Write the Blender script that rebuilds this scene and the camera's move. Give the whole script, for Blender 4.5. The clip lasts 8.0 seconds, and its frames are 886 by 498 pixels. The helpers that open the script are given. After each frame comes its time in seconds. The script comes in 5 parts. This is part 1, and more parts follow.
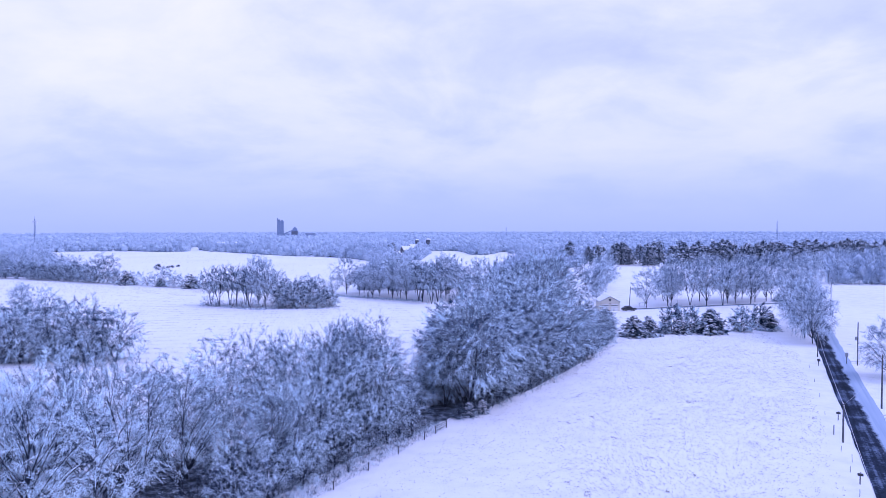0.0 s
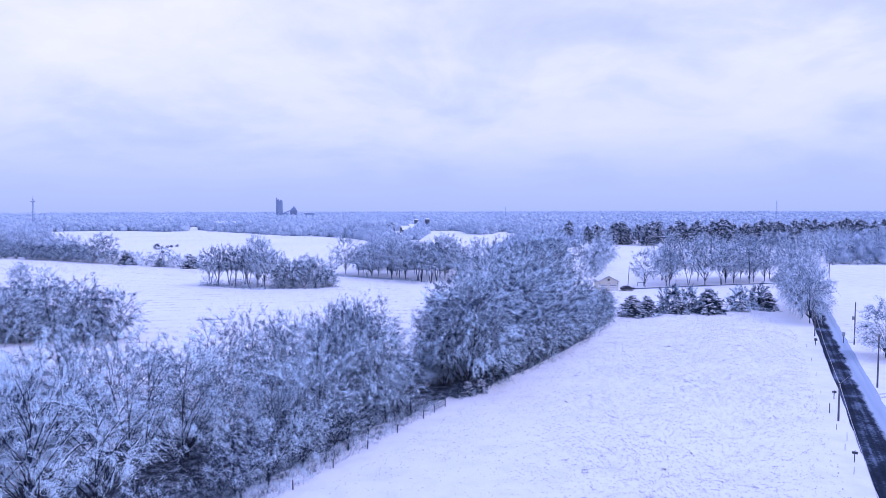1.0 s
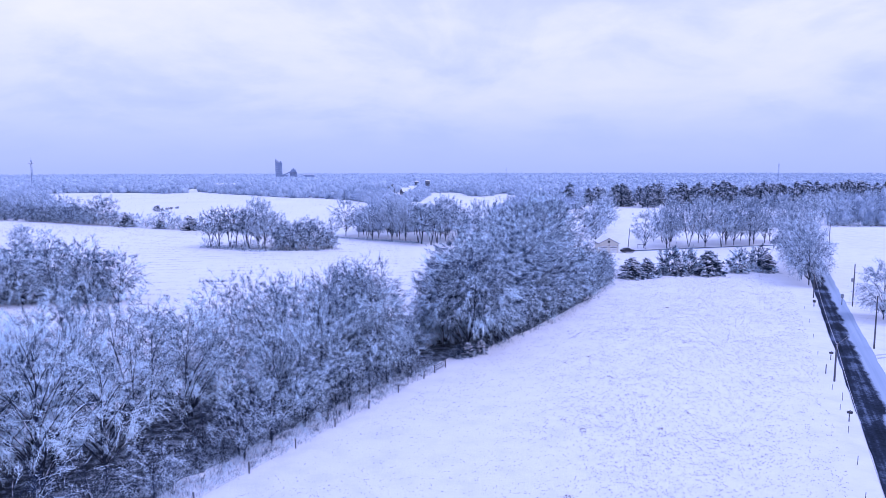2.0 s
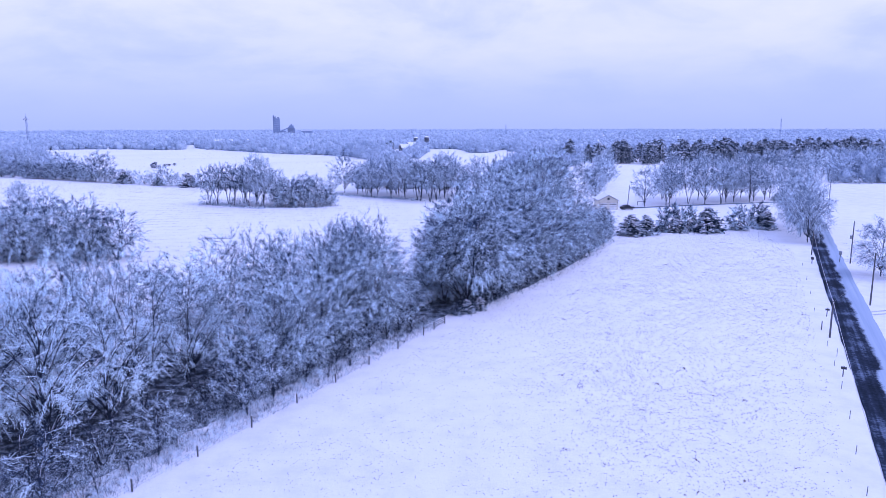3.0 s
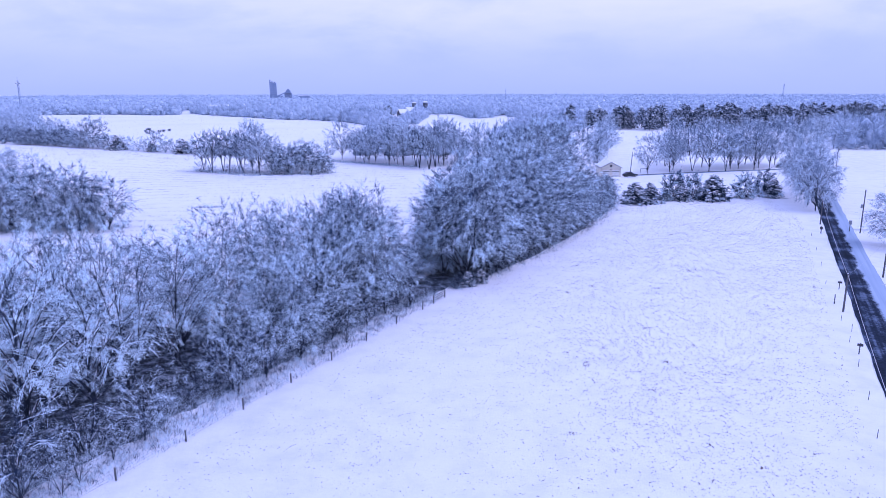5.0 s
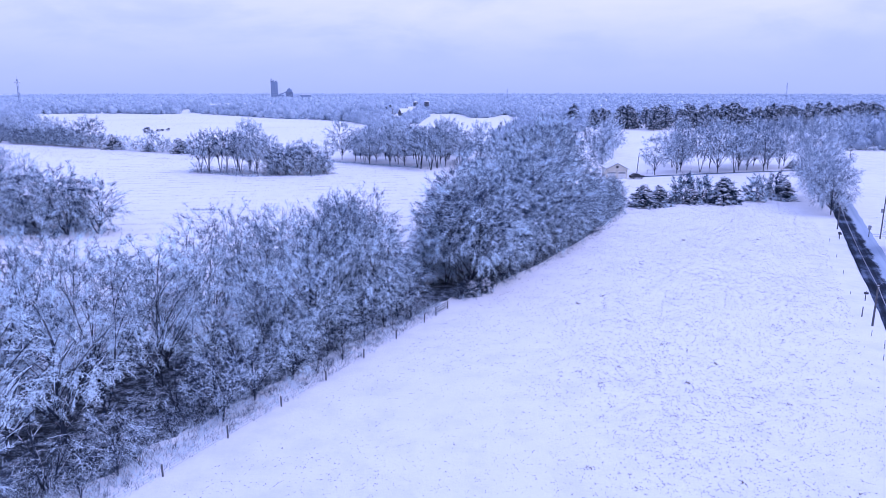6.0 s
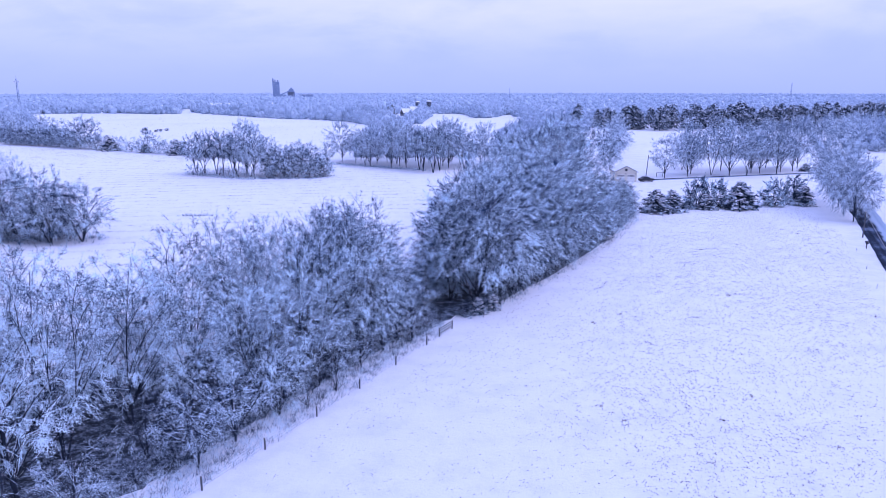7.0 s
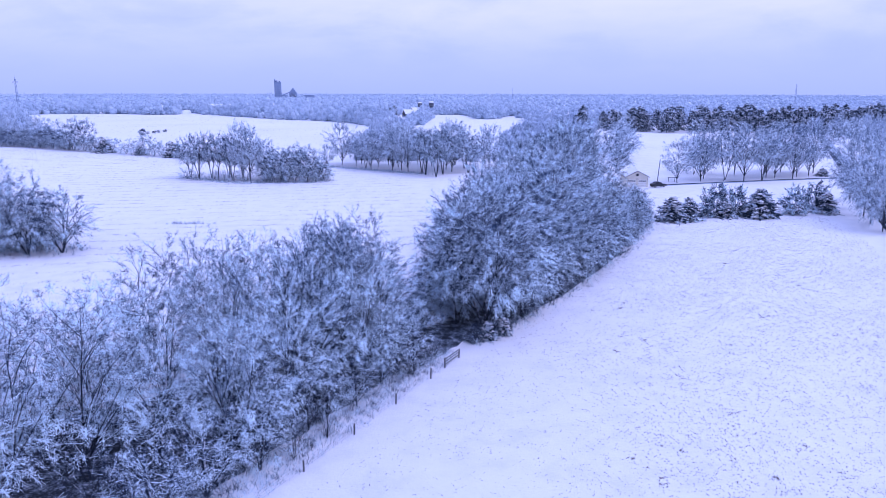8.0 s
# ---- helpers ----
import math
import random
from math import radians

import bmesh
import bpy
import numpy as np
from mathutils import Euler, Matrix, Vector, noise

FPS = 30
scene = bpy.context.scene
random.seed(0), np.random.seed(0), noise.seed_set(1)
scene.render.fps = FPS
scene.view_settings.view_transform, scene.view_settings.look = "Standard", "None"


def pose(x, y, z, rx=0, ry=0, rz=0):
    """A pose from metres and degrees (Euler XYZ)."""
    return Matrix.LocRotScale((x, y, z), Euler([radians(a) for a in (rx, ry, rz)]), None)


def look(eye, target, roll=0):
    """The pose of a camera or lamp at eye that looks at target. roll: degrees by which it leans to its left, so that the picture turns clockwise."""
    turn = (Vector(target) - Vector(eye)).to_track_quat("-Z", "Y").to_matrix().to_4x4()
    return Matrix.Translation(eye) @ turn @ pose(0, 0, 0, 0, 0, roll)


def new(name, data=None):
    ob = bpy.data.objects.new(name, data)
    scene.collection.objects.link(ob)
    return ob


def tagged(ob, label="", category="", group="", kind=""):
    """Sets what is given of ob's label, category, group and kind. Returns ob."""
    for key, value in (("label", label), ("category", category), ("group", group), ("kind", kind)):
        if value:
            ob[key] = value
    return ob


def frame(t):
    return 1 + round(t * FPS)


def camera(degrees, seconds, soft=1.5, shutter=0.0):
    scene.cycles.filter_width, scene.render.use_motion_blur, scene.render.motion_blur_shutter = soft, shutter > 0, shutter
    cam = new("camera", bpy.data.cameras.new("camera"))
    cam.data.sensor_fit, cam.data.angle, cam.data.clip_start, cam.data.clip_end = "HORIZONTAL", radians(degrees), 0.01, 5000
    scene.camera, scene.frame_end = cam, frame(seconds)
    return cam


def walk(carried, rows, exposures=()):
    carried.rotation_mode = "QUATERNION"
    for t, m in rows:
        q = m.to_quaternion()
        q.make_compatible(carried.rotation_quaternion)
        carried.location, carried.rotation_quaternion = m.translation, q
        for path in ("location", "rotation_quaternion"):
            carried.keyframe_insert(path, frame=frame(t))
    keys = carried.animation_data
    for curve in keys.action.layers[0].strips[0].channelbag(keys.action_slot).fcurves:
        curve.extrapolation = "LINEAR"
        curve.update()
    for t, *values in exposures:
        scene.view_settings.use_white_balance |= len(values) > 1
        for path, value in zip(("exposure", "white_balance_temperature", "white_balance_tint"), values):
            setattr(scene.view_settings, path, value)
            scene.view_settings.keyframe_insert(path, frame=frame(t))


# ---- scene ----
cam = camera(65.6, 8.0, soft=0.6)
EXPOSURE = [(0.0, 0.1, 4900, 41.0), (8.0, 0.1, 4900, 41.0)]
PATH = [
    (0, (-0.187, -1.041, 31.144), (-0.063, 0.955, 31.084), -0.1),
    (0.5, (-0.14, -1.055, 31.168), (-0.015, 0.939, 31.085), -0.1),
    (1, (-0.116, -1.038, 31.2), (0.01, 0.954, 31.081), -0.1),
    (1.5, (-0.11, -0.991, 31.199), (0.015, 0.998, 31.031), -0.1),
    (3, (-0.102, -0.878, 31.262), (0.023, 1.086, 30.909), -0.1),
    (3.5, (-0.132, -0.796, 31.292), (-0.006, 1.161, 30.895), -0.1),
    (4, (-0.117, -0.314, 31.278), (0.01, 1.636, 30.852), -0.1),
    (4.5, (-0.065, 1.108, 31.27), (0.063, 3.054, 30.825), -0.1),
    (6, (0.12, 9.496, 31.164), (0.244, 11.44, 30.713), -0.0),
    (6.5, (0.313, 13.387, 31.247), (0.433, 15.332, 30.795), -0.0),
    (7, (0.384, 17.848, 31.331), (0.502, 19.792, 30.879), 0.0),
    (7.5, (0.384, 22.662, 31.395), (0.499, 24.606, 30.942), 0.1),
    (8, (0.451, 27.574, 31.485), (0.564, 29.519, 31.035), 0.1),
]
walk(cam, [(t, look(eye, aim, lean)) for t, eye, aim, lean in PATH], EXPOSURE)

# ---- world and light ----
SUN_TURN = radians(112)
SUN_HEIGHT = radians(52)


def link(tree, a, b):
    tree.links.new(a, b)


def node(tree, kind, **values):
    n = tree.nodes.new(kind)
    for key, value in values.items():
        n.inputs[key].default_value = value
    return n


def ramp(tree, stops, mode="LINEAR"):
    n = tree.nodes.new("ShaderNodeValToRGB")
    n.color_ramp.interpolation = mode
    while len(n.color_ramp.elements) < len(stops):
        n.color_ramp.elements.new(0.5)
    for e, (at, c) in zip(n.color_ramp.elements, stops):
        e.position = at
        e.color = (*c, 1) if len(c) == 3 else c
    return n


def math_node(tree, op, a, b=None):
    n = tree.nodes.new("ShaderNodeMath")
    n.operation = op
    for i, v in enumerate((a, b)):
        if v is None:
            continue
        if isinstance(v, (int, float)):
            n.inputs[i].default_value = v
        else:
            link(tree, v, n.inputs[i])
    return n.outputs[0]


def mix_rgb(tree, fac, a, b, blend="MIX"):
    n = tree.nodes.new("ShaderNodeMix")
    n.data_type, n.blend_type = "RGBA", blend
    for sock, v in ((n.inputs[0], fac), (n.inputs[6], a), (n.inputs[7], b)):
        if isinstance(v, (int, float)):
            sock.default_value = v
        elif isinstance(v, tuple):
            sock.default_value = (*v, 1) if len(v) == 3 else v
        else:
            link(tree, v, sock)
    return n.outputs[2]


def make_world():
    """A broken overcast: grey-blue sheets with brighter gaps, over a clear sky that hardly shows."""
    w = bpy.data.worlds.new("winter_sky")
    w.use_nodes = True
    scene.world = w
    t = w.node_tree
    t.nodes.clear()
    out = t.nodes.new("ShaderNodeOutputWorld")
    sky = t.nodes.new("ShaderNodeTexSky")
    sky.sky_type, sky.sun_disc = "NISHITA", False
    sky.sun_elevation, sky.sun_rotation = SUN_HEIGHT, SUN_TURN
    clear = t.nodes.new("ShaderNodeBackground")
    clear.inputs[1].default_value = 0.08
    link(t, sky.outputs[0], clear.inputs[0])
    co = t.nodes.new("ShaderNodeTexCoord")
    sep = t.nodes.new("ShaderNodeSeparateXYZ")
    link(t, co.outputs["Generated"], sep.inputs[0])
    up = math_node(t, "MAXIMUM", sep.outputs[2], 0.0)
    deep = math_node(t, "ADD", up, 0.30)
    flat = t.nodes.new("ShaderNodeCombineXYZ")
    link(t, math_node(t, "DIVIDE", sep.outputs[0], deep), flat.inputs[0])
    link(t, math_node(t, "DIVIDE", sep.outputs[1], deep), flat.inputs[1])
    n1 = node(t, "ShaderNodeTexNoise", Scale=1.35, Detail=9.0, Roughness=0.55, Distortion=0.5)
    shift = t.nodes.new("ShaderNodeVectorMath")
    shift.inputs[1].default_value = (3.1, 1.7, 0.0)
    link(t, flat.outputs[0], shift.inputs[0])
    link(t, shift.outputs[0], n1.inputs["Vector"])
    bright = ramp(t, [(0.35, (0.68, 0.71, 0.80)), (0.44, (0.79, 0.805, 0.86)), (0.53, (0.95, 0.925, 0.925)), (0.63, (1.05, 0.995, 0.98))])
    n2 = node(t, "ShaderNodeTexNoise", Scale=4.2, Detail=6.0, Roughness=0.55, Distortion=0.3)
    link(t, shift.outputs[0], n2.inputs["Vector"])
    link(t, math_node(t, "ADD", math_node(t, "MULTIPLY", n1.outputs[0], 0.74), math_node(t, "MULTIPLY", n2.outputs[0], 0.26)), bright.inputs[0])
    # the far sheets of cloud close up and darken towards the horizon
    low = ramp(t, [(0.0, (1, 1, 1)), (0.04, (0.85, 0.85, 0.85)), (0.10, (0.42, 0.42, 0.42)), (0.17, (0.1, 0.1, 0.1)), (0.25, (0, 0, 0))])
    link(t, up, low.inputs[0])
    colour = mix_rgb(t, low.outputs[0], bright.outputs[0], (0.51, 0.585, 0.74))
    # overhead the cloud is thicker and bluer
    high = ramp(t, [(0.34, (0, 0, 0)), (0.62, (1, 1, 1))])
    link(t, up, high.inputs[0])
    colour = mix_rgb(t, high.outputs[0], colour, (0.50, 0.60, 0.84))
    cloud = t.nodes.new("ShaderNodeBackground")
    cloud.inputs[1].default_value = CLOUD
    link(t, colour, cloud.inputs[0])
    both = t.nodes.new("ShaderNodeMixShader")
    both.inputs[0].default_value = 0.9
    link(t, clear.outputs[0], both.inputs[1])
    link(t, cloud.outputs[0], both.inputs[2])
    link(t, both.outputs[0], out.inputs[0])


CLOUD = 0.94
make_world()
sun_data = bpy.data.lights.new("sun", "SUN")
sun_data.energy, sun_data.angle, sun_data.color = 1.2, radians(40), (1.0, 0.93, 0.85)
sun = new("sun", sun_data)
sun.matrix_world = look((0, 0, 60), (60 * math.sin(SUN_TURN + math.pi), 60 * math.cos(SUN_TURN + math.pi), 60 - 60 * math.tan(SUN_HEIGHT)))

# ---- materials ----


def material(name, rough=0.8, metal=0.0):
    m = bpy.data.materials.new(name)
    m.use_nodes = True
    t = m.node_tree
    b = t.nodes["Principled BSDF"]
    b.inputs["Roughness"].default_value, b.inputs["Metallic"].default_value = rough, metal
    return m, t, b


def spot_noise(t, scale, detail=4.0, rough=0.55, where="Object"):
    co = t.nodes.new("ShaderNodeTexCoord")
    n = node(t, "ShaderNodeTexNoise", Scale=scale, Detail=detail, Roughness=rough)
    link(t, co.outputs[where], n.inputs["Vector"])
    return n.outputs[0]


def bump(t, b, height, strength, distance):
    n = node(t, "ShaderNodeBump", Strength=strength, Distance=distance)
    link(t, height, n.inputs["Height"])
    link(t, n.outputs[0], b.inputs["Normal"])


def plain(name, a, c, rough=0.7, scale=3.0, metal=0.0, relief=0.02):
    """A surface of two near colours with grain at two scales."""
    m, t, b = material(name, rough, metal)
    big, small = spot_noise(t, scale), spot_noise(t, scale * 9, 6.0)
    f = math_node(t, "ADD", math_node(t, "MULTIPLY", big, 0.6), math_node(t, "MULTIPLY", small, 0.4))
    r = ramp(t, [(0.35, a), (0.65, c)])
    link(t, f, r.inputs[0])
    link(t, r.outputs[0], b.inputs["Base Color"])
    bump(t, b, small, 0.4, relief)
    return m


def snowed(name, dark_a, dark_b, snow=(0.82, 0.84, 0.88), lo=0.0, hi=0.35, patch=1.5, amount=0.5, rough=0.85, own=0.0, swing=3.0, grip=1.0):
    """Bark, needles or stems with snow lying on what faces up, broken by patches."""
    m, t, b = material(name, rough)
    geo = t.nodes.new("ShaderNodeNewGeometry")
    sep = t.nodes.new("ShaderNodeSeparateXYZ")
    link(t, geo.outputs["Normal"], sep.inputs[0])
    n = spot_noise(t, patch)
    lift = math_node(t, "ADD", math_node(t, "MULTIPLY", sep.outputs[2], grip), math_node(t, "MULTIPLY", math_node(t, "SUBTRACT", n, 1.0 - amount), swing))
    if own:
        info = t.nodes.new("ShaderNodeObjectInfo")
        lift = math_node(t, "ADD", lift, math_node(t, "MULTIPLY", math_node(t, "SUBTRACT", info.outputs["Random"], 0.5), own))
    cover = ramp(t, [(lo, (0, 0, 0)), (hi, (1, 1, 1))])
    link(t, lift, cover.inputs[0])
    base = mix_rgb(t, geo.outputs["Random Per Island"], dark_a, dark_b)
    link(t, mix_rgb(t, cover.outputs[0], base, snow), b.inputs["Base Color"])
    return m


def twig_coat(name, dark_a, dark_b, snow, bias, swing):
    """Twigs, each with its own load of snow; more lies on those that are flat, and whole boughs carry more or less."""
    m, t, b = material(name, 0.85)
    geo = t.nodes.new("ShaderNodeNewGeometry")
    sep = t.nodes.new("ShaderNodeSeparateXYZ")
    link(t, geo.outputs["Normal"], sep.inputs[0])
    info = t.nodes.new("ShaderNodeObjectInfo")
    own = geo.outputs["Random Per Island"]
    lift = math_node(t, "ADD", math_node(t, "MULTIPLY", sep.outputs[2], 0.55), math_node(t, "MULTIPLY", math_node(t, "SUBTRACT", own, 0.5), 0.9))
    bough = math_node(t, "MULTIPLY", math_node(t, "SUBTRACT", spot_noise(t, 0.55, 3.0), 0.5), 2.0 * swing)
    tree = math_node(t, "MULTIPLY", math_node(t, "SUBTRACT", info.outputs["Random"], 0.5), 0.22)
    lift = math_node(t, "ADD", math_node(t, "ADD", lift, bough), math_node(t, "ADD", tree, bias))
    cover = ramp(t, [(0.36, (0, 0, 0)), (0.6, (1, 1, 1))])
    link(t, lift, cover.inputs[0])
    base = mix_rgb(t, own, dark_a, dark_b)
    link(t, mix_rgb(t, cover.outputs[0], base, snow), b.inputs["Base Color"])
    return m


def snow_ground():
    m, t, b = material("snow_ground", 0.75)
    big, mid, small = spot_noise(t, 0.012, 5.0), spot_noise(t, 0.25, 6.0, 0.65), spot_noise(t, 3.0, 5.0, 0.7)
    r = ramp(t, [(0.34, (0.74, 0.75, 0.775)), (0.5, (0.85, 0.85, 0.86)), (0.66, (0.90, 0.90, 0.90))])
    link(t, math_node(t, "ADD", math_node(t, "MULTIPLY", big, 0.4), math_node(t, "MULTIPLY", mid, 0.6)), r.inputs[0])
    straw = ramp(t, [(0.60, (0, 0, 0)), (0.78, (0.55, 0.55, 0.55))])
    link(t, math_node(t, "ADD", math_node(t, "MULTIPLY", small, 0.6), math_node(t, "MULTIPLY", mid, 0.42)), straw.inputs[0])
    link(t, mix_rgb(t, straw.outputs[0], r.outputs[0], (0.42, 0.38, 0.33)), b.inputs["Base Color"])
    bump(t, b, math_node(t, "ADD", small, math_node(t, "MULTIPLY", mid, 2.0)), 0.6, 0.12)
    return m


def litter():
    m, t, b = material("litter_and_shade", 0.9)
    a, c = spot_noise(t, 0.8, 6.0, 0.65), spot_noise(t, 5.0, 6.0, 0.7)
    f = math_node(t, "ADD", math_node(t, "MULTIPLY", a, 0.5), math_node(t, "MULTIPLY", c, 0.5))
    # the two dark stops also carry the shade under the trees
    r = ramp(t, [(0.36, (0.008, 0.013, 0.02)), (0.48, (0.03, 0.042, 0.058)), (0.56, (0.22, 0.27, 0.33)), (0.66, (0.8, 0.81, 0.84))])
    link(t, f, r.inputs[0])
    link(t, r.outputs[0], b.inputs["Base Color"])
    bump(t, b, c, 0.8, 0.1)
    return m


def asphalt():
    """Wet asphalt, swept clear along one wheel path, slush left along the other edge (local x across, y along)."""
    m, t, b = material("wet_asphalt", 0.85)
    co = t.nodes.new("ShaderNodeTexCoord")
    sep = t.nodes.new("ShaderNodeSeparateXYZ")
    link(t, co.outputs["Object"], sep.inputs[0])
    wob, fine = spot_noise(t, 0.11, 7.0, 0.7), spot_noise(t, 2.5, 5.0)
    edge = math_node(t, "ADD", sep.outputs[0], math_node(t, "ADD", math_node(t, "MULTIPLY", math_node(t, "SUBTRACT", wob, 0.5), 3.2), math_node(t, "MULTIPLY", math_node(t, "SUBTRACT", spot_noise(t, 0.035, 2.0), 0.5), 3.0)))
    slush = ramp(t, [(0.50, (0, 0, 0)), (0.56, (1, 1, 1))])
    link(t, math_node(t, "ADD", math_node(t, "MULTIPLY", edge, 0.2), math_node(t, "MULTIPLY", fine, 0.12)), slush.inputs[0])
    slush.color_ramp.elements[0].position, slush.color_ramp.elements[1].position = 0.10, 0.20
    # streaks left by wheels
    lengthen = node(t, "ShaderNodeMapping")
    lengthen.inputs["Scale"].default_value = (1.3, 0.03, 1.0)
    link(t, co.outputs["Object"], lengthen.inputs["Vector"])
    streak = node(t, "ShaderNodeTexNoise", Scale=1.0, Detail=4.0)
    link(t, lengthen.outputs[0], streak.inputs["Vector"])
    tar = ramp(t, [(0.40, (0.006, 0.011, 0.02)), (0.50, (0.022, 0.032, 0.055)), (0.60, (0.15, 0.19, 0.27))])
    link(t, math_node(t, "ADD", math_node(t, "ADD", math_node(t, "MULTIPLY", fine, 0.2), math_node(t, "MULTIPLY", streak.outputs[0], 0.35)), math_node(t, "MULTIPLY", spot_noise(t, 0.16, 4.0), 0.45)), tar.inputs[0])
    grey = mix_rgb(t, streak.outputs[0], (0.24, 0.31, 0.42), (0.50, 0.58, 0.69))
    link(t, mix_rgb(t, slush.outputs[0], tar.outputs[0], grey), b.inputs["Base Color"])
    b.inputs["Specular IOR Level"].default_value = 0.08
    bump(t, b, fine, 0.3, 0.02)
    return m


def far_haze_frost():
    """Rimed crowns seen from far off: mottled pale grey-blue, the haze of distance put into the colour."""
    m, t, b = material("haze_toned_frosted_woods", 0.9)
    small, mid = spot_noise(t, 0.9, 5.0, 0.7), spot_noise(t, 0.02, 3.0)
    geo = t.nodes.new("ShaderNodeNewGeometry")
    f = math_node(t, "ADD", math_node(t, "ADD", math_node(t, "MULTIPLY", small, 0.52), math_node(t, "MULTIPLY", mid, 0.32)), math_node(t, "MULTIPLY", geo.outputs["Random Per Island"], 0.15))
    # pale, low-contrast stops paint the haze over the rime
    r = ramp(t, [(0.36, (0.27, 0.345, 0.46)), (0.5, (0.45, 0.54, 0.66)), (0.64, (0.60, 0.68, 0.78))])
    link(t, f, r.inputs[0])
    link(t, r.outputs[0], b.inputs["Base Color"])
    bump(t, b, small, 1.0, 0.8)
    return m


SNOW = snow_ground()
LITTER = litter()
ASPHALT = asphalt()
BARK = snowed("bark", (0.010, 0.016, 0.03), (0.026, 0.038, 0.064), snow=(0.83, 0.87, 0.92), lo=0.3, hi=0.75, amount=0.46)
FROST = twig_coat("frosted_twigs", (0.007, 0.015, 0.040), (0.035, 0.085, 0.19), (0.74, 0.90, 1.0), 0.47, 1.7)
LADEN = twig_coat("snow_laden_twigs", (0.007, 0.016, 0.042), (0.045, 0.10, 0.21), (0.74, 0.90, 1.0), 0.43, 1.9)
HEAPED = twig_coat("snow_heaped_twigs", (0.011, 0.023, 0.05), (0.065, 0.135, 0.26), (0.75, 0.90, 1.0), 0.9, 1.4)
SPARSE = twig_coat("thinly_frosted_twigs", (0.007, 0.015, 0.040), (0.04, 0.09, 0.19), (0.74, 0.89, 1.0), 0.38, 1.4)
# little snow; also colours in the shade of crown hollows and the hedge's inside
BARE_OR_SHADED = twig_coat("bare_or_shaded_twigs", (0.004, 0.009, 0.023), (0.02, 0.045, 0.105), (0.74, 0.89, 1.0), 0.08, 1.3)
# hoarfrost; the dark tones are lifted to paint the softening haze as well
HOAR = twig_coat("hoarfrosted_hazy_twigs", (0.05, 0.078, 0.135), (0.19, 0.26, 0.37), (0.76, 0.87, 0.96), 0.46, 0.7)
BRUSH = snowed("brush", (0.02, 0.034, 0.06), (0.08, 0.12, 0.19), snow=(0.76, 0.87, 0.97), lo=0.05, hi=0.55, patch=0.9, amount=0.55)
NEEDLES = snowed("needles", (0.009, 0.021, 0.038), (0.026, 0.052, 0.085), snow=(0.72, 0.82, 0.93), lo=0.3, hi=0.75, patch=0.5, amount=0.47)
WOODS = far_haze_frost()
STRAW = plain("dead_grass", (0.10, 0.075, 0.05), (0.20, 0.16, 0.11), 0.9, 0.6)
TIMBER = plain("weathered_timber", (0.065, 0.068, 0.076), (0.15, 0.15, 0.158), 0.85, 2.0)
WIRE = plain("wire", (0.25, 0.25, 0.26), (0.4, 0.4, 0.42), 0.5, 2.0, 0.8)
SIDING = plain("cream_siding", (0.62, 0.58, 0.48), (0.70, 0.66, 0.56), 0.6, 0.7)
ROOF_SNOW = plain("roof_snow", (0.78, 0.79, 0.82), (0.87, 0.88, 0.9), 0.75, 0.6, relief=0.05)
DARK_TRIM = plain("dark_trim", (0.03, 0.03, 0.035), (0.06, 0.06, 0.065), 0.6, 1.0)
DOOR_WHITE = plain("door_paint", (0.68, 0.68, 0.66), (0.78, 0.78, 0.76), 0.5, 0.8)
PAINT_DARK = plain("dark_car_paint", (0.008, 0.011, 0.018), (0.016, 0.02, 0.03), 0.4, 0.8)
RUBBER = plain("rubber", (0.02, 0.02, 0.02), (0.035, 0.035, 0.035), 0.8, 4.0)
# far works and masts: blue distance haze mixed into the base colour
HAZED_CONCRETE = plain("hazed_concrete", (0.16, 0.22, 0.34), (0.23, 0.29, 0.41), 0.85, 0.08)
STAVES = plain("dark_staves", (0.05, 0.062, 0.085), (0.09, 0.105, 0.135), 0.7, 0.2)
STEEL = plain("galvanised_steel", (0.28, 0.29, 0.31), (0.42, 0.43, 0.45), 0.5, 0.4, 0.6)
GLASS, _t, _b = material("window_glass", 0.08)
_b.inputs["Base Color"].default_value = (0.03, 0.035, 0.045, 1)

# ---- building blocks ----


def mesh_of(name, verts, faces, mat):
    me = bpy.data.meshes.new(name)
    me.from_pydata(verts, [], faces)
    me.materials.append(mat)
    return me


def part(name, data, mat, parent, label=""):
    """Links a bmesh or mesh as one mesh object under a thing or under a part."""
    if isinstance(data, bmesh.types.BMesh):
        me = bpy.data.meshes.new(name)
        data.to_mesh(me)
        data.free()
        me.materials.append(mat)
    else:
        me = data
    ob = new(name, me)
    ob.parent = parent
    return tagged(ob, label) if label else ob


def thing(name, label, category, at=(0, 0, 0), turn=0.0, group="", kind=""):
    ob = new(name)
    ob.matrix_world = pose(*at, 0, 0, turn)
    return tagged(ob, label, category, group, kind)


def box(bm, x0, y0, z0, x1, y1, z1, bevel=0.0):
    v = bmesh.ops.create_cube(bm, size=1.0)["verts"]
    bmesh.ops.transform(bm, verts=v, matrix=Matrix.Translation(((x0 + x1) / 2, (y0 + y1) / 2, (z0 + z1) / 2)) @ Matrix.Diagonal((x1 - x0, y1 - y0, z1 - z0, 1)))
    if bevel:
        bmesh.ops.bevel(bm, geom=list({e for f in v for e in f.link_edges}), offset=bevel, segments=2, affect="EDGES")


def boxes(*rows, bevel=0.0):
    bm = bmesh.new()
    for r in rows:
        box(bm, *r, bevel=bevel)
    return bm


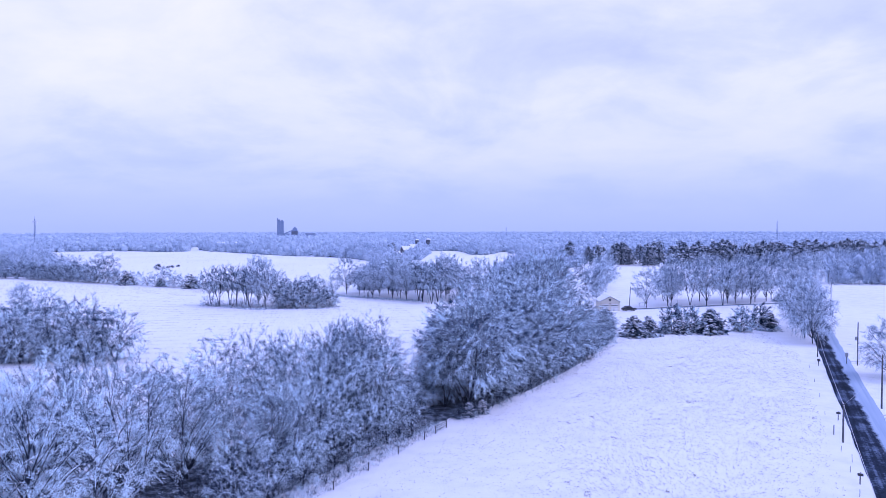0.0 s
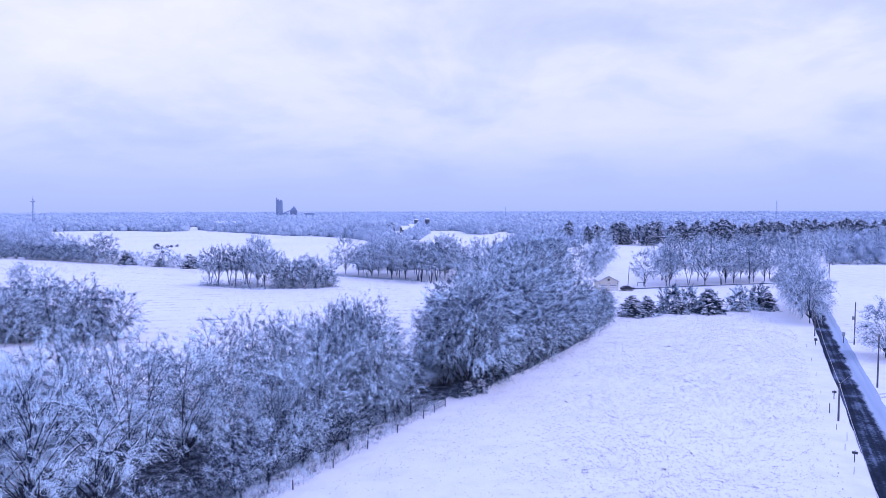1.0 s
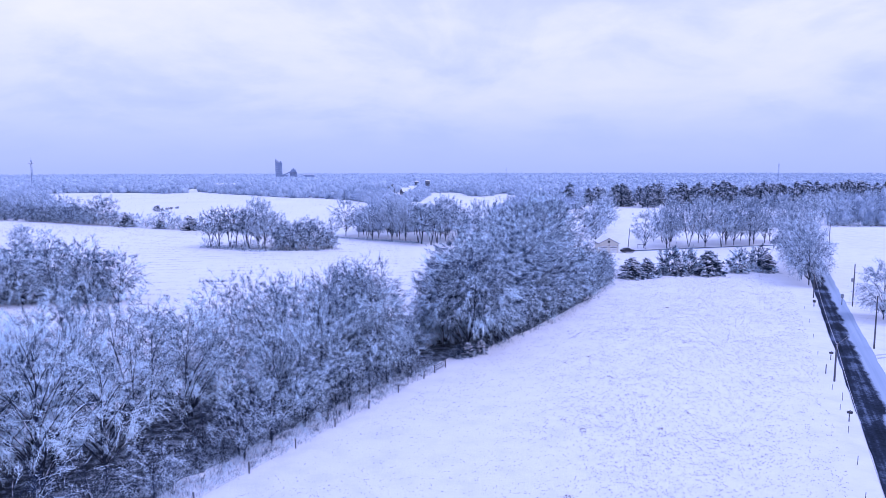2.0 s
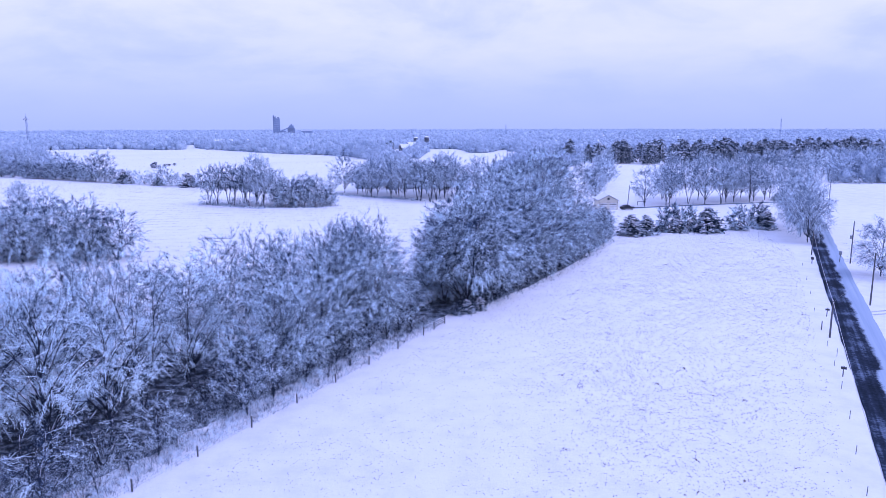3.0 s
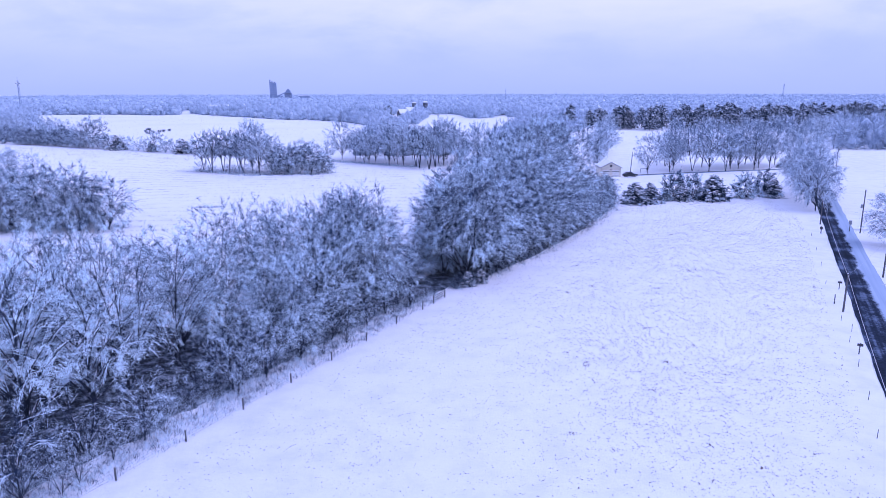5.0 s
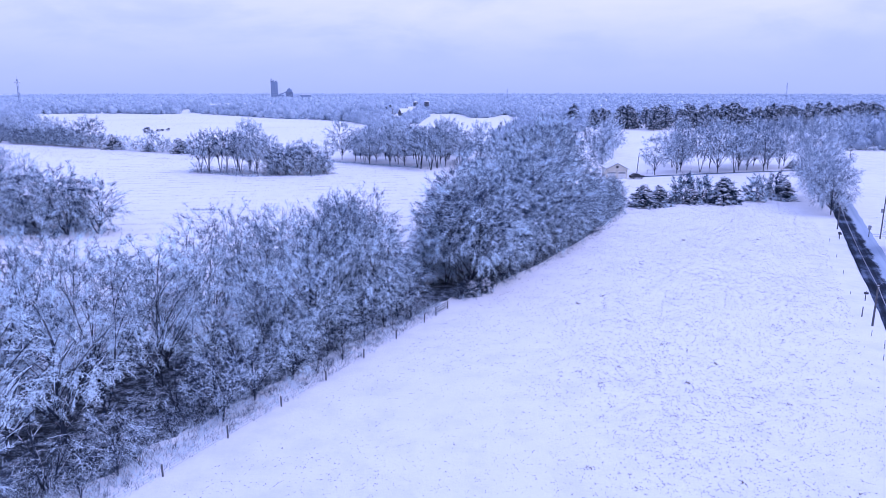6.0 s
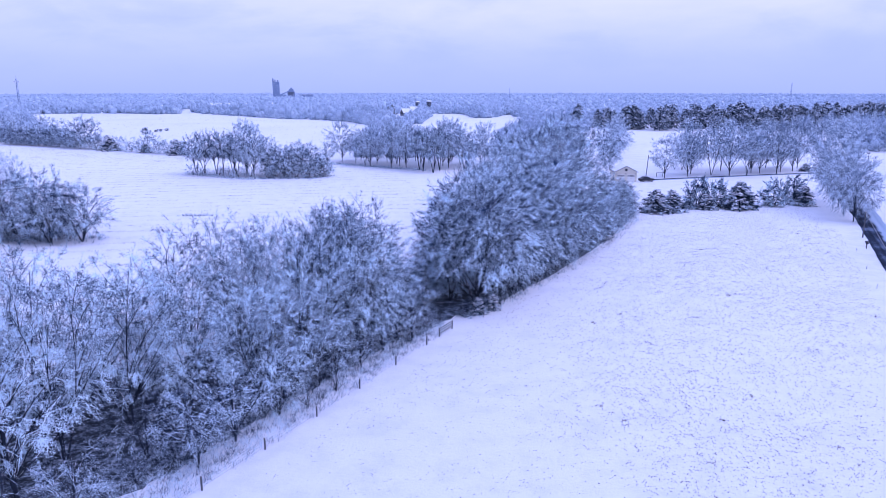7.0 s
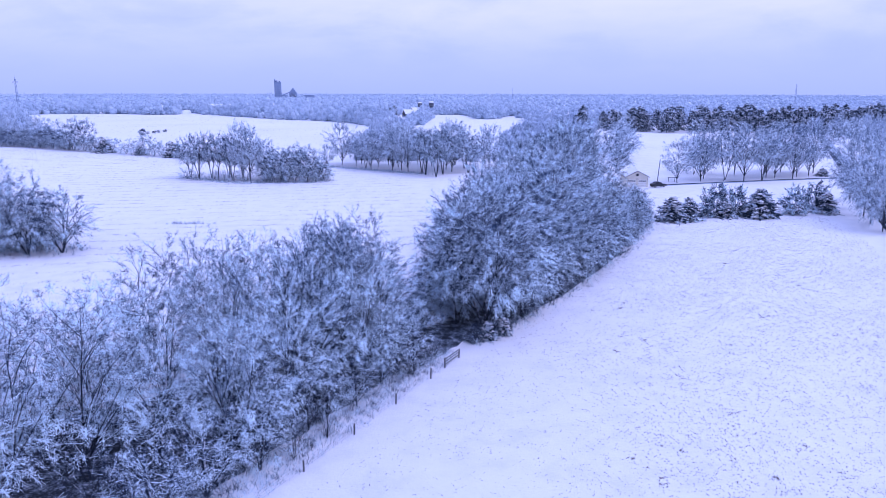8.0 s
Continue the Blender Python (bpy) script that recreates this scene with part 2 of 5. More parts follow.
def rod(bm, a, b, ra, rb, sides=8):
    a, b = Vector(a), Vector(b)
    d = b - a
    v = bmesh.ops.create_cone(bm, cap_ends=True, segments=sides, radius1=ra, radius2=rb, depth=d.length)["verts"]
    bmesh.ops.transform(bm, verts=v, matrix=Matrix.Translation((a + b) / 2) @ d.to_track_quat("Z", "Y").to_matrix().to_4x4())


def rods(*rows, sides=8):
    bm = bmesh.new()
    for r in rows:
        rod(bm, *r, sides=sides)
    return bm


def tubes(p0, p1, r0, r1, sides):
    """Vertices and faces of many tapered tubes at once; where r1 is 0 the tube ends in a point."""
    p0, p1 = np.asarray(p0, float), np.asarray(p1, float)
    r0, r1 = np.asarray(r0, float), np.asarray(r1, float)
    d = p1 - p0
    d /= np.linalg.norm(d, axis=1)[:, None] + 1e-9
    ref = np.where(np.abs(d[:, 2:3]) > 0.9, np.array([[1.0, 0, 0]]), np.array([[0, 0, 1.0]]))
    u = np.cross(d, ref)
    u /= np.linalg.norm(u, axis=1)[:, None] + 1e-9
    w = np.cross(d, u)
    ring = [(math.cos(2 * math.pi * i / sides + 0.5), math.sin(2 * math.pi * i / sides + 0.5)) for i in range(sides)]
    verts, faces, base = [], [], 0
    pointed = r1 < 1e-6
    for sel, tip in ((~pointed, False), (pointed, True)):
        if not sel.any():
            continue
        n = int(sel.sum())
        low = np.stack([p0[sel] + (u[sel] * c + w[sel] * s) * r0[sel][:, None] for c, s in ring], 1)
        if tip:
            block = np.concatenate([low, p1[sel][:, None]], 1)
            f = [[i, (i + 1) % sides, sides] for i in range(sides)]
        else:
            top = np.stack([p1[sel] + (u[sel] * c + w[sel] * s) * r1[sel][:, None] for c, s in ring], 1)
            block = np.concatenate([low, top], 1)
            f = [[i, (i + 1) % sides, sides + (i + 1) % sides, sides + i] for i in range(sides)]
        k = block.shape[1]
        verts.append(block.reshape(-1, 3))
        idx = np.array(f)[None] + (base + np.arange(n) * k)[:, None, None]
        faces += idx.reshape(-1, len(f[0])).tolist()
        base += n * k
    return np.concatenate(verts), faces


# ---- trees ----


class Limbs:
    """Collects tapered pieces of wood."""

    def __init__(self):
        self.a, self.b, self.ra, self.rb = [], [], [], []

    def add(self, a, b, ra, rb):
        self.a.append(a), self.b.append(b), self.ra.append(ra), self.rb.append(rb)

    def mesh(self, name, sides, mat):
        return mesh_of(name, *tubes(self.a, self.b, self.ra, self.rb, sides), mat)


def unit(v):
    return v / (np.linalg.norm(v) + 1e-9)


def grow(rng, bag, p, d, length, r, steps, lift, wander, end=0.35):
    """One curved limb; returns its points, directions and radii."""
    out = []
    for i in range(steps):
        d = unit(d + rng.normal(0, wander, 3) + np.array([0, 0, lift]))
        q = p + d * length / steps
        ra, rb = r * (1 - (1 - end) * i / steps), r * (1 - (1 - end) * (i + 1) / steps)
        bag.add(p, q, ra, rb)
        out.append((p, q, d, ra))
        p = q
    return out


def bend(rng, bag, p, q, sag, r0, r1, steps):
    """A limb that swings from p to q, bowed by sag; returns its points."""
    mid = (p + q) / 2 + np.array(sag) + rng.normal(0, 0.05, 3) * np.linalg.norm(q - p)
    pts = []
    for i in range(steps + 1):
        t = i / steps
        pts.append(p * (1 - t) ** 2 + mid * 2 * t * (1 - t) + q * t * t)
    for i in range(steps):
        bag.add(pts[i], pts[i + 1], r0 + (r1 - r0) * i / steps, r0 + (r1 - r0) * (i + 1) / steps)
    return pts


def along_points(pts, t):
    k = min(len(pts) - 2, int(t * (len(pts) - 1)))
    f = t * (len(pts) - 1) - k
    return pts[k] + (pts[k + 1] - pts[k]) * f, unit(pts[k + 1] - pts[k])


def fans(o, d, n, ln, twigs, subs, fine, sag, rng):
    """Start, end, half width and flat direction of all the twigs of many flat branch ends: an axis with twigs to either side and
    small twigs on those. o, d, n, ln: the root, direction, flat side and length of each."""
    count = len(o)
    s = np.cross(n, d)
    s /= np.linalg.norm(s, axis=1)[:, None] + 1e-9
    n = np.cross(d, s)
    hang = np.zeros((count, 3))
    hang[:, 2] = -sag * ln
    ln = ln[:, None]

    def axis(t):
        return o + d * ln * t + hang * t * t

    a, b, r, flat = [o, axis(0.5)], [axis(0.5), axis(1.0)], [np.full(count, fine * 0.55), np.full(count, fine * 0.5)], [n, n]
    for j in range(twigs):
        t = ((j + rng.uniform(0.0, 0.9, (count, 1))) / twigs) * 0.92 + 0.08
        side = s if j % 2 else -s
        p = axis(t)
        td = d * (0.45 + 0.55 * t) + side * (1.0 - 0.45 * t) + n * rng.normal(0, 0.34, (count, 1)) + rng.normal(0, 0.16, (count, 3))
        td /= np.linalg.norm(td, axis=1)[:, None]
        tl = ln * (0.46 - 0.24 * t) * rng.uniform(0.55, 1.3, (count, 1))
        q = p + td * tl + hang * 0.2 * tl / ln
        a.append(p), b.append(q), r.append(fine * rng.uniform(0.4, 0.62, count)), flat.append(n)
        for k in range(subs):
            u = rng.uniform(0.15, 0.95, (count, 1))
            sp = p + (q - p) * u
            sd = td + (d if k % 2 else side) * rng.uniform(0.2, 1.0, (count, 1)) + n * rng.normal(0, 0.4, (count, 1)) + rng.normal(0, 0.3, (count, 3))
            sd /= np.linalg.norm(sd, axis=1)[:, None]
            a.append(sp), b.append(sp + sd * tl * rng.uniform(0.3, 0.65, (count, 1))), r.append(fine * rng.uniform(0.35, 0.6, count)), flat.append(n)
    return np.concatenate(a), np.concatenate(b), np.concatenate(r), np.concatenate(flat)


def blades(a, b, r, flat, rng, roll=0.45):
    """Vertices and faces of thin twigs that run out to a point, lying in the plane across flat, each a little turned."""
    d = b - a
    d /= np.linalg.norm(d, axis=1)[:, None] + 1e-9
    u = np.cross(d, flat + rng.normal(0, 0.05, flat.shape))
    u /= np.linalg.norm(u, axis=1)[:, None] + 1e-9
    w = np.cross(u, d)
    turn = rng.normal(0, roll, (len(a), 1))
    u = (u * np.cos(turn) + w * np.sin(turn)) * r[:, None]
    return np.stack([a - u, a + u, b], 1).reshape(-1, 3), np.arange(len(a) * 3).reshape(-1, 3).tolist()


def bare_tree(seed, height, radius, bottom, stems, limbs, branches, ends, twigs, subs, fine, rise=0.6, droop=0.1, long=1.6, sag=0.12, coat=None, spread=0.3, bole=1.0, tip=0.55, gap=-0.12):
    """Two meshes, wood and crown, of a leafless snowy tree with its foot at the origin. Its limbs arch out of the stems
    into an uneven dome from the height bottom to the top; each carries branches that end in flat sprays of twigs.
    gap: how much of the crown lies back between its boughs, where dark, barer twigs stand in for shade; rise: how far
    the high sprays stand up; droop: how far the low ones hang; spread: how far the stems lean apart."""
    rng = np.random.default_rng(seed)
    wood, crown = Limbs(), Limbs()
    top = height * 0.97
    mid = bottom + (top - bottom) * 0.44
    centre = np.array([0.0, 0.0, mid])
    girth = (0.011 * height + 0.03) * bole
    trunks = []
    for s in range(stems):
        ang = 2 * math.pi * (s + 0.6 * rng.random()) / stems
        away = radius * (0.06 if stems == 1 else rng.uniform(0.7, 1.3) * spread)
        goal = np.array([math.cos(ang) * away, math.sin(ang) * away, height * rng.uniform(0.58, 0.72)])
        foot = 0.0 if stems == 1 else 0.06
        trunks.append(bend(rng, wood, np.array([foot * math.cos(ang), foot * math.sin(ang), -0.25]), goal, (-0.12 * goal[0], -0.12 * goal[1], 0.0), girth * (1.0 if stems == 1 else 0.72), girth * 0.2, 7))
    lump = rng.uniform(0, 10)

    def shell(d, k):
        rz = (mid - bottom) if d[2] < 0 else (top - mid)
        uneven = 1 + 0.3 * noise.noise(Vector(d * 2.0) + Vector((lump, 0, 0)))
        return centre + np.array([d[0] * radius, d[1] * radius, d[2] * rz]) * k * uneven

    roots, ways, planes, lengths, inner = [], [], [], [], []
    for n in range(limbs):
        zz = 1 - 1.8 * (n + 0.5) / limbs
        ring = math.sqrt(max(0, 1 - zz * zz))
        az = n * 2.39996 + rng.uniform(-0.4, 0.4)
        d = np.array([ring * math.cos(az), ring * math.sin(az), zz])
        goal = shell(d, rng.uniform(0.62, 0.86))
        trunk = trunks[int(np.argmin([np.linalg.norm((t[-1] - goal)[:2]) for t in trunks]))]
        flat = np.linalg.norm(goal[:2] - trunk[3][:2])
        z0 = min(max(goal[2] - 1.15 * flat - 0.6, 0.10 * height), height * 0.66)
        start, _ = along_points(trunk, min(0.98, max(0.02, z0 / trunk[-1][2])))
        thick = girth * (0.42 - 0.16 * max(0.0, zz))
        limb = bend(rng, wood, start, goal, (-0.08 * (goal[0] - start[0]), -0.08 * (goal[1] - start[1]), 0.10 * flat if zz > -0.2 else 0.04 * flat), thick, max(0.018, thick * 0.28), 5)
        for b in range(branches):
            t = (b + rng.uniform(0.3, 1.0)) / branches
            st, ld = along_points(limb, 0.28 + 0.71 * t)
            bd = unit(d + rng.normal(0, 0.6, 3))
            end = shell(bd, rng.uniform(0.84, 1.02))
            reach = np.linalg.norm(end - st)
            if reach > 0.62 * radius:
                end = st + (end - st) * 0.62 * radius / reach
                reach = 0.62 * radius
            br = bend(rng, crown, st, end, (0.0, 0.0, 0.07 * reach), max(0.02, thick * 0.34), 0.012, 3)
            for m in range(ends):
                f = 1.0 if m == 0 else rng.uniform(tip, 1.0)
                o, od = along_points(br, min(f, 0.999))
                # hollows between boughs: sprays set back, then coloured dark as shade
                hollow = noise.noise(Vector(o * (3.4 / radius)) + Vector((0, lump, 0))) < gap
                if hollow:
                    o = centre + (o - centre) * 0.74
                rel = min(1.0, max(0.0, (o[2] - bottom) / (top - bottom)))
                out = unit((o - centre) / np.array([radius, radius, (top - bottom) / 2]))
                turned = rng.normal(0, 0.34, 3)
                fd = unit(0.5 * od + 0.85 * out + turned + np.array([0, 0, rise * rel * rel - droop * (1 - rel) ** 1.5]))
                side = np.cross(fd, rng.normal(0, 1, 3))
                pl = unit(np.array([0, 0, 1.0]) + 0.35 * out + unit(side) * (0.25 + 0.5 * rel))
                roots.append(o), ways.append(fd), planes.append(pl), lengths.append(long * rng.uniform(0.6, 1.25)), inner.append(hollow)
    sp = fans(np.array(roots), np.array(ways), np.array(planes), np.array(lengths), twigs, subs, fine, sag, rng)
    v1, f1 = tubes(crown.a, crown.b, crown.ra, crown.rb, 3)
    v2, f2 = blades(*sp, rng)
    n = len(v1)
    mesh = mesh_of("crown", np.concatenate([v1, v2]), f1 + [[i + n for i in f] for f in f2], coat or FROST)
    mesh.materials.append(HOAR if coat is HOAR else BARE_OR_SHADED)
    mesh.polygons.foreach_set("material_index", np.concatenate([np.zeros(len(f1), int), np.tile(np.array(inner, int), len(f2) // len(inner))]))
    return wood.mesh("trunk", 5, BARK), mesh


def conifer(seed, height, spread, tiers, per, shards, square, bare):
    """Trunk, needle and snow meshes of an evergreen. square: how slowly it narrows; bare: the clear part of its trunk."""
    rng = np.random.default_rng(seed)
    wood = Limbs()
    grow(rng, wood, np.array([0, 0, -0.15]), np.array([0, 0, 1.0]), height * 0.98, 0.016 * height + 0.03, 5, 0.05, 0.02, 0.1)
    a, b, ra, pads = [], [], [], []
    for i in range(tiers):
        f = (i + 0.5) / tiers
        z = height * (bare + (0.98 - bare) * f)
        reach = spread * (1 - f) ** square * rng.uniform(0.85, 1.15) + 0.12
        for k in range(max(4, int(per * (1 - 0.6 * f)))):
            ang = rng.uniform(0, 2 * math.pi)
            d = unit(np.array([math.cos(ang), math.sin(ang), rng.uniform(-0.35, 0.1) + 0.5 * f]))
            o = np.array([0, 0, z + rng.uniform(-0.5, 0.5) * height / tiers])
            ln = reach * rng.uniform(0.65, 1.1)
            for s in range(shards):
                t = rng.uniform(0.12, 1.0) ** 0.8
                p = o + d * ln * t + np.array([0, 0, -0.12 * ln * t * t])
                q = p + unit(d * 0.8 + rng.normal(0, 0.55, 3) + np.array([0, 0, -0.15])) * (0.14 * height ** 0.5 + 0.16 * ln)
                a.append(p), b.append(q), ra.append((0.06 + 0.0025 * height) * height ** 0.5 * rng.uniform(0.7, 1.3))
            if rng.random() < (0.46 if height < 10 else 0.6):
                t = rng.uniform(0.6, 1.0)
                pads.append((o + d * ln * t + np.array([0, 0, 0.05 - 0.12 * ln * t * t]), (0.22 if height < 10 else 0.16) * height ** 0.5 * rng.uniform(0.5, 1.3), ang))
    verts, faces = [], []
    for c, r, ang in pads:
        n = len(verts)
        for m in range(6):
            w = 1.5 if m % 3 == 0 else 1.0
            th = ang + m * math.pi / 3
            verts.append(tuple(c + np.array([math.cos(th) * r * w, math.sin(th) * r * w, -0.12 * r * rng.uniform(0.5, 1.5)])))
        verts += [tuple(c + np.array([0, 0, 0.45 * r])), tuple(c + np.array([0, 0, -0.25 * r]))]
        faces += [(n + m, n + (m + 1) % 6, n + 6) for m in range(6)] + [(n + (m + 1) % 6, n + m, n + 7) for m in range(6)]
    load = mesh_of("snow_load", verts, faces, ROOF_SNOW)
    load.shade_smooth()
    return wood.mesh("trunk", 6, BARK), mesh_of("needles", *tubes(a, b, ra, [0.0] * len(a), 3), NEEDLES), load


def plant(name, meshes, label, category, x, y, turn=0.0, size=1.0, tall=1.0, group="", lean=0.0, parts=("trunk", "crown")):
    ob = new(name)
    ob.matrix_world = pose(x, y, ground_at(x, y), lean, 0, turn) @ Matrix.Diagonal((size, size, size * tall, 1))
    tagged(ob, label, category, group)
    for pn, me in zip(parts, meshes):
        piece = part(pn, me, None, ob)
        if pn == "snow_load":
            tagged(piece, kind="stuff")
    return ob


def ground_at(x, y):
    """Height of the land: gentle swells only."""
    near = math.exp(-((x - 40) ** 2 + (y - 110) ** 2) / 160 ** 2)
    return 0.35 * noise.noise((x * 0.012, y * 0.012, 3.0)) * (1 - near)


def inside(poly, x, y):
    hit = False
    for (x0, y0), (x1, y1) in zip(poly, poly[1:] + poly[:1]):
        if (y0 > y) != (y1 > y) and x < (x1 - x0) * (y - y0) / (y1 - y0) + x0:
            hit = not hit
    return hit


# ---- ground ----


def make_ground():
    def steps(lo, hi, fine_lo, fine_hi, fine):
        s, v = [], fine_lo
        while v < fine_hi:
            s.append(v)
            v += fine
        d = fine
        v = fine_hi
        while v < hi:
            s.append(v)
            d *= 1.35
            v += d
        s.append(hi)
        d, v = fine, fine_lo
        while v > lo:
            d *= 1.35
            v -= d
            s.insert(0, max(v, lo))
        return s

    xs, ys = steps(-6000, 6000, -200, 260, 4.0), steps(-3000, 7000, -40, 420, 4.0)
    verts = [(x, y, ground_at(x, y)) for y in ys for x in xs]
    w = len(xs)
    faces = [(j * w + i, j * w + i + 1, (j + 1) * w + i + 1, (j + 1) * w + i) for j in range(len(ys) - 1) for i in range(w - 1)]
    me = mesh_of("ground", verts, faces, SNOW)
    me.shade_smooth()
    return tagged(new("ground", me), "rolling farmland under thin fresh snow", "ground", kind="structure")


make_ground()

ROAD_DIR = Vector((0.485, 0.8745, 0.0)).normalized()
ROAD_MID = Vector((61.25, 80.3, 0.0))
ROAD_TURN = -math.degrees(math.atan2(ROAD_DIR.x, ROAD_DIR.y))


def strip(name, half, length0, length1, thick, mat, label, category, origin, turn, step=4.0, ragged=0.0, kind="structure"):
    """A flat slab along its own y axis that follows the land, with slightly uneven edges."""
    ob = new(name)
    m = pose(origin[0], origin[1], 0, 0, 0, turn)
    rng = random.Random(7)
    n = int((length1 - length0) / step)
    cols = 6
    verts, faces = [], []
    for layer in (1, 0):
        for j in range(n + 1):
            y = length0 + (length1 - length0) * j / n
            wob = [rng.uniform(-ragged, ragged) for _ in range(2)]
            for i in range(cols + 1):
                u = i / cols
                x = -half + 2 * half * u + (wob[0] if i == 0 else wob[1] if i == cols else 0)
                g = m @ Vector((x, y, 0))
                crown = 0.03 * (1 - (2 * u - 1) ** 2)
                verts.append((x, y, ground_at(g.x, g.y) + (thick + crown if layer else -0.2)))
    w, tot = cols + 1, (cols + 1) * (n + 1)
    for j in range(n):
        for i in range(cols):
            a = j * w + i
            faces.append((a, a + 1, a + w + 1, a + w))
    for j in range(n):
        for i in (0, cols):
            a = j * w + i
            faces.append((a, a + w, a + w + tot, a + tot) if i == 0 else (a + w, a, a + tot, a + w + tot))
    ob.data = None
    bpy.data.objects.remove(ob)
    ob = new(name, mesh_of(name, verts, faces, mat))
    ob.matrix_world = m
    return tagged(ob, label, category, kind=kind)


strip("road", 2.9, -200, 900, 0.05, ASPHALT, "narrow wet asphalt road with slush along one edge", "road", ROAD_MID, ROAD_TURN, ragged=0.12)
strip("lane", 1.5, 0, 100, 0.04, ASPHALT, "narrow farm lane, dark and partly snowed over", "lane", (85, 255.5), -77.0, ragged=0.2)

# hedge floor: a band of leaf litter along the fence and under the wood, blackened for shade
FENCE_A, FENCE_B = Vector((-27.0, 50.3, 0)), Vector((7.4, 106.0, 0))
FENCE_DIR = (FENCE_B - FENCE_A).normalized()
FENCE_LEFT = Vector((-FENCE_DIR.y, FENCE_DIR.x, 0))


def along(s, off):
    p = FENCE_A + FENCE_DIR * s + FENCE_LEFT * off
    return p.x, p.y


def litter_sheet(name, inner, label):
    """A ragged-edged sheet between two lines of places, a few centimetres over the snow."""
    rng = random.Random(11)
    verts, faces, cols = [], [], 10
    for j, (a, b) in enumerate(inner):
        a, b = Vector((*a, 0)), Vector((*b, 0))
        for i in range(cols + 1):
            p = a.lerp(b, i / cols)
            if i in (0, cols):
                p += Vector((rng.uniform(-0.5, 0.5), rng.uniform(-0.5, 0.5), 0))
            z = ground_at(p.x, p.y) + (0.05 if 0 < i < cols else -0.06) + (rng.uniform(0, 0.15) if 0 < i < cols else 0)
            verts.append((p.x, p.y, z))
    w = cols + 1
    for j in range(len(inner) - 1):
        for i in range(cols):
            a = j * w + i
            faces.append((a + 1, a, a + w, a + w + 1))
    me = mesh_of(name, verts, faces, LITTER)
    me.shade_smooth()
    return tagged(new(name, me), label, "ground", kind="structure")


# drawn outward from s 58 to paint the hollow's shaded floor
litter_sheet("hedge_floor", [(along(s, 3.7 if s < 58 else 1.8), along(s, 24 if s > 34 else 30)) for s in range(-60, 73, 2)], "leaf litter with patchy snow, darkened as shade under the hedgerow")
WOOD_EDGE = [(9.0, 109.5), (13.5, 114.0), (19.8, 122.8), (28.0, 133.5), (35.0, 144.5), (46.0, 161.5), (56.6, 180.5), (63, 200), (69, 225)]
WOOD_BACK = [(3.0, 116.0), (7.5, 124), (9, 133), (11, 146), (14, 160), (19, 178), (27, 198), (34, 218), (42, 240)]
litter_sheet("wood_floor", [((x + 0.2, y - 0.2), b) for (x, y), b in zip(WOOD_EDGE, WOOD_BACK)], "leaf litter with patchy snow, darkened as shade under the wood")

# ---- tree stands ----
HEDGE = [bare_tree(10 + i, h, r, lo, st, 30, 5, 6, 8, 2, 0.044, 0.25, 0.25, 1.0, 0.2, coat, sp, 0.6, 0.3, -0.15) for i, (h, r, lo, st, coat, sp) in enumerate([
    (17, 5.6, 2.6, 3, FROST, 0.4), (17, 5.2, 3.0, 4, SPARSE, 0.42), (15, 5.8, 2.2, 2, FROST, 0.36), (18, 5.2, 3.4, 4, SPARSE, 0.42), (14, 5.8, 1.8, 2, FROST, 0.36)])]
WHITE = [bare_tree(20 + i, h, r, lo, st, 27, 5, 6, 8, 2, 0.05, 0.3, 0.3, 1.05, 0.2, HEAPED, 0.4, 1.1, 0.3) for i, (h, r, lo, st) in enumerate([(16, 6.0, 3.0, 1), (15, 5.6, 2.6, 2)])]
LOW = [bare_tree(30 + i, h, r, lo, st, 9, 5, 4, 9, 3, 0.03, 0.3, 0.25, 1.0, 0.25, coat, 0.25) for i, (h, r, lo, st, coat) in enumerate([(8, 3.6, 2.6, 1, SPARSE), (7, 3.4, 1.2, 3, FROST), (6, 3.0, 1.6, 1, SPARSE)])]
SAPLING = [bare_tree(35 + i, h, r, lo, st, 8, 4, 3, 6, 2, 0.03, 0.2, 0.2, 1.1, 0.2, BARE_OR_SHADED, 0.3, 0.9) for i, (h, r, lo, st) in enumerate([(8, 3.4, 1.6, 1), (9, 3.2, 2.4, 1), (7, 3.6, 1.4, 2)])]
TALL = [bare_tree(40 + i, h, r, lo, st, 22, 6, 6, 8, 2, 0.075, 0.5, 0.0, 1.4, 0.1, coat, 0.35, 0.6, 0.3, -0.3) for i, (h, r, lo, st, coat) in enumerate([
    (23, 8.8, 5, 1, FROST), (23, 8.4, 6, 2, SPARSE), (23, 8.6, 5, 2, FROST)])]
SKIRT = [bare_tree(50 + i, h, r, 0.4, st, 24, 5, 7, 8, 2, 0.078, 0.3, 0.5, 1.4, 0.3, LADEN, 0.35, 0.7, 0.4, -0.07) for i, (h, r, st) in enumerate([
    (21, 8.2, 1), (20, 7.8, 2)])]
GREAT = bare_tree(59, 20, 9.8, 3.4, 3, 44, 6, 9, 9, 2, 0.064, 0.3, 0.6, 1.25, 0.35, LADEN, 0.4, 0.8, 0.4, 0.02)
YARD = [bare_tree(60 + i, h, r, lo, st, 24, 5, 6, 8, 2, 0.078, 0.4, 0.0, 1.4, 0.12, HOAR, 0.35, 0.75, 0.25) for i, (h, r, lo, st) in enumerate([
    (15, 6.2, 3.8, 1), (16, 5.8, 4.2, 2), (15, 6.2, 3.6, 1)])]
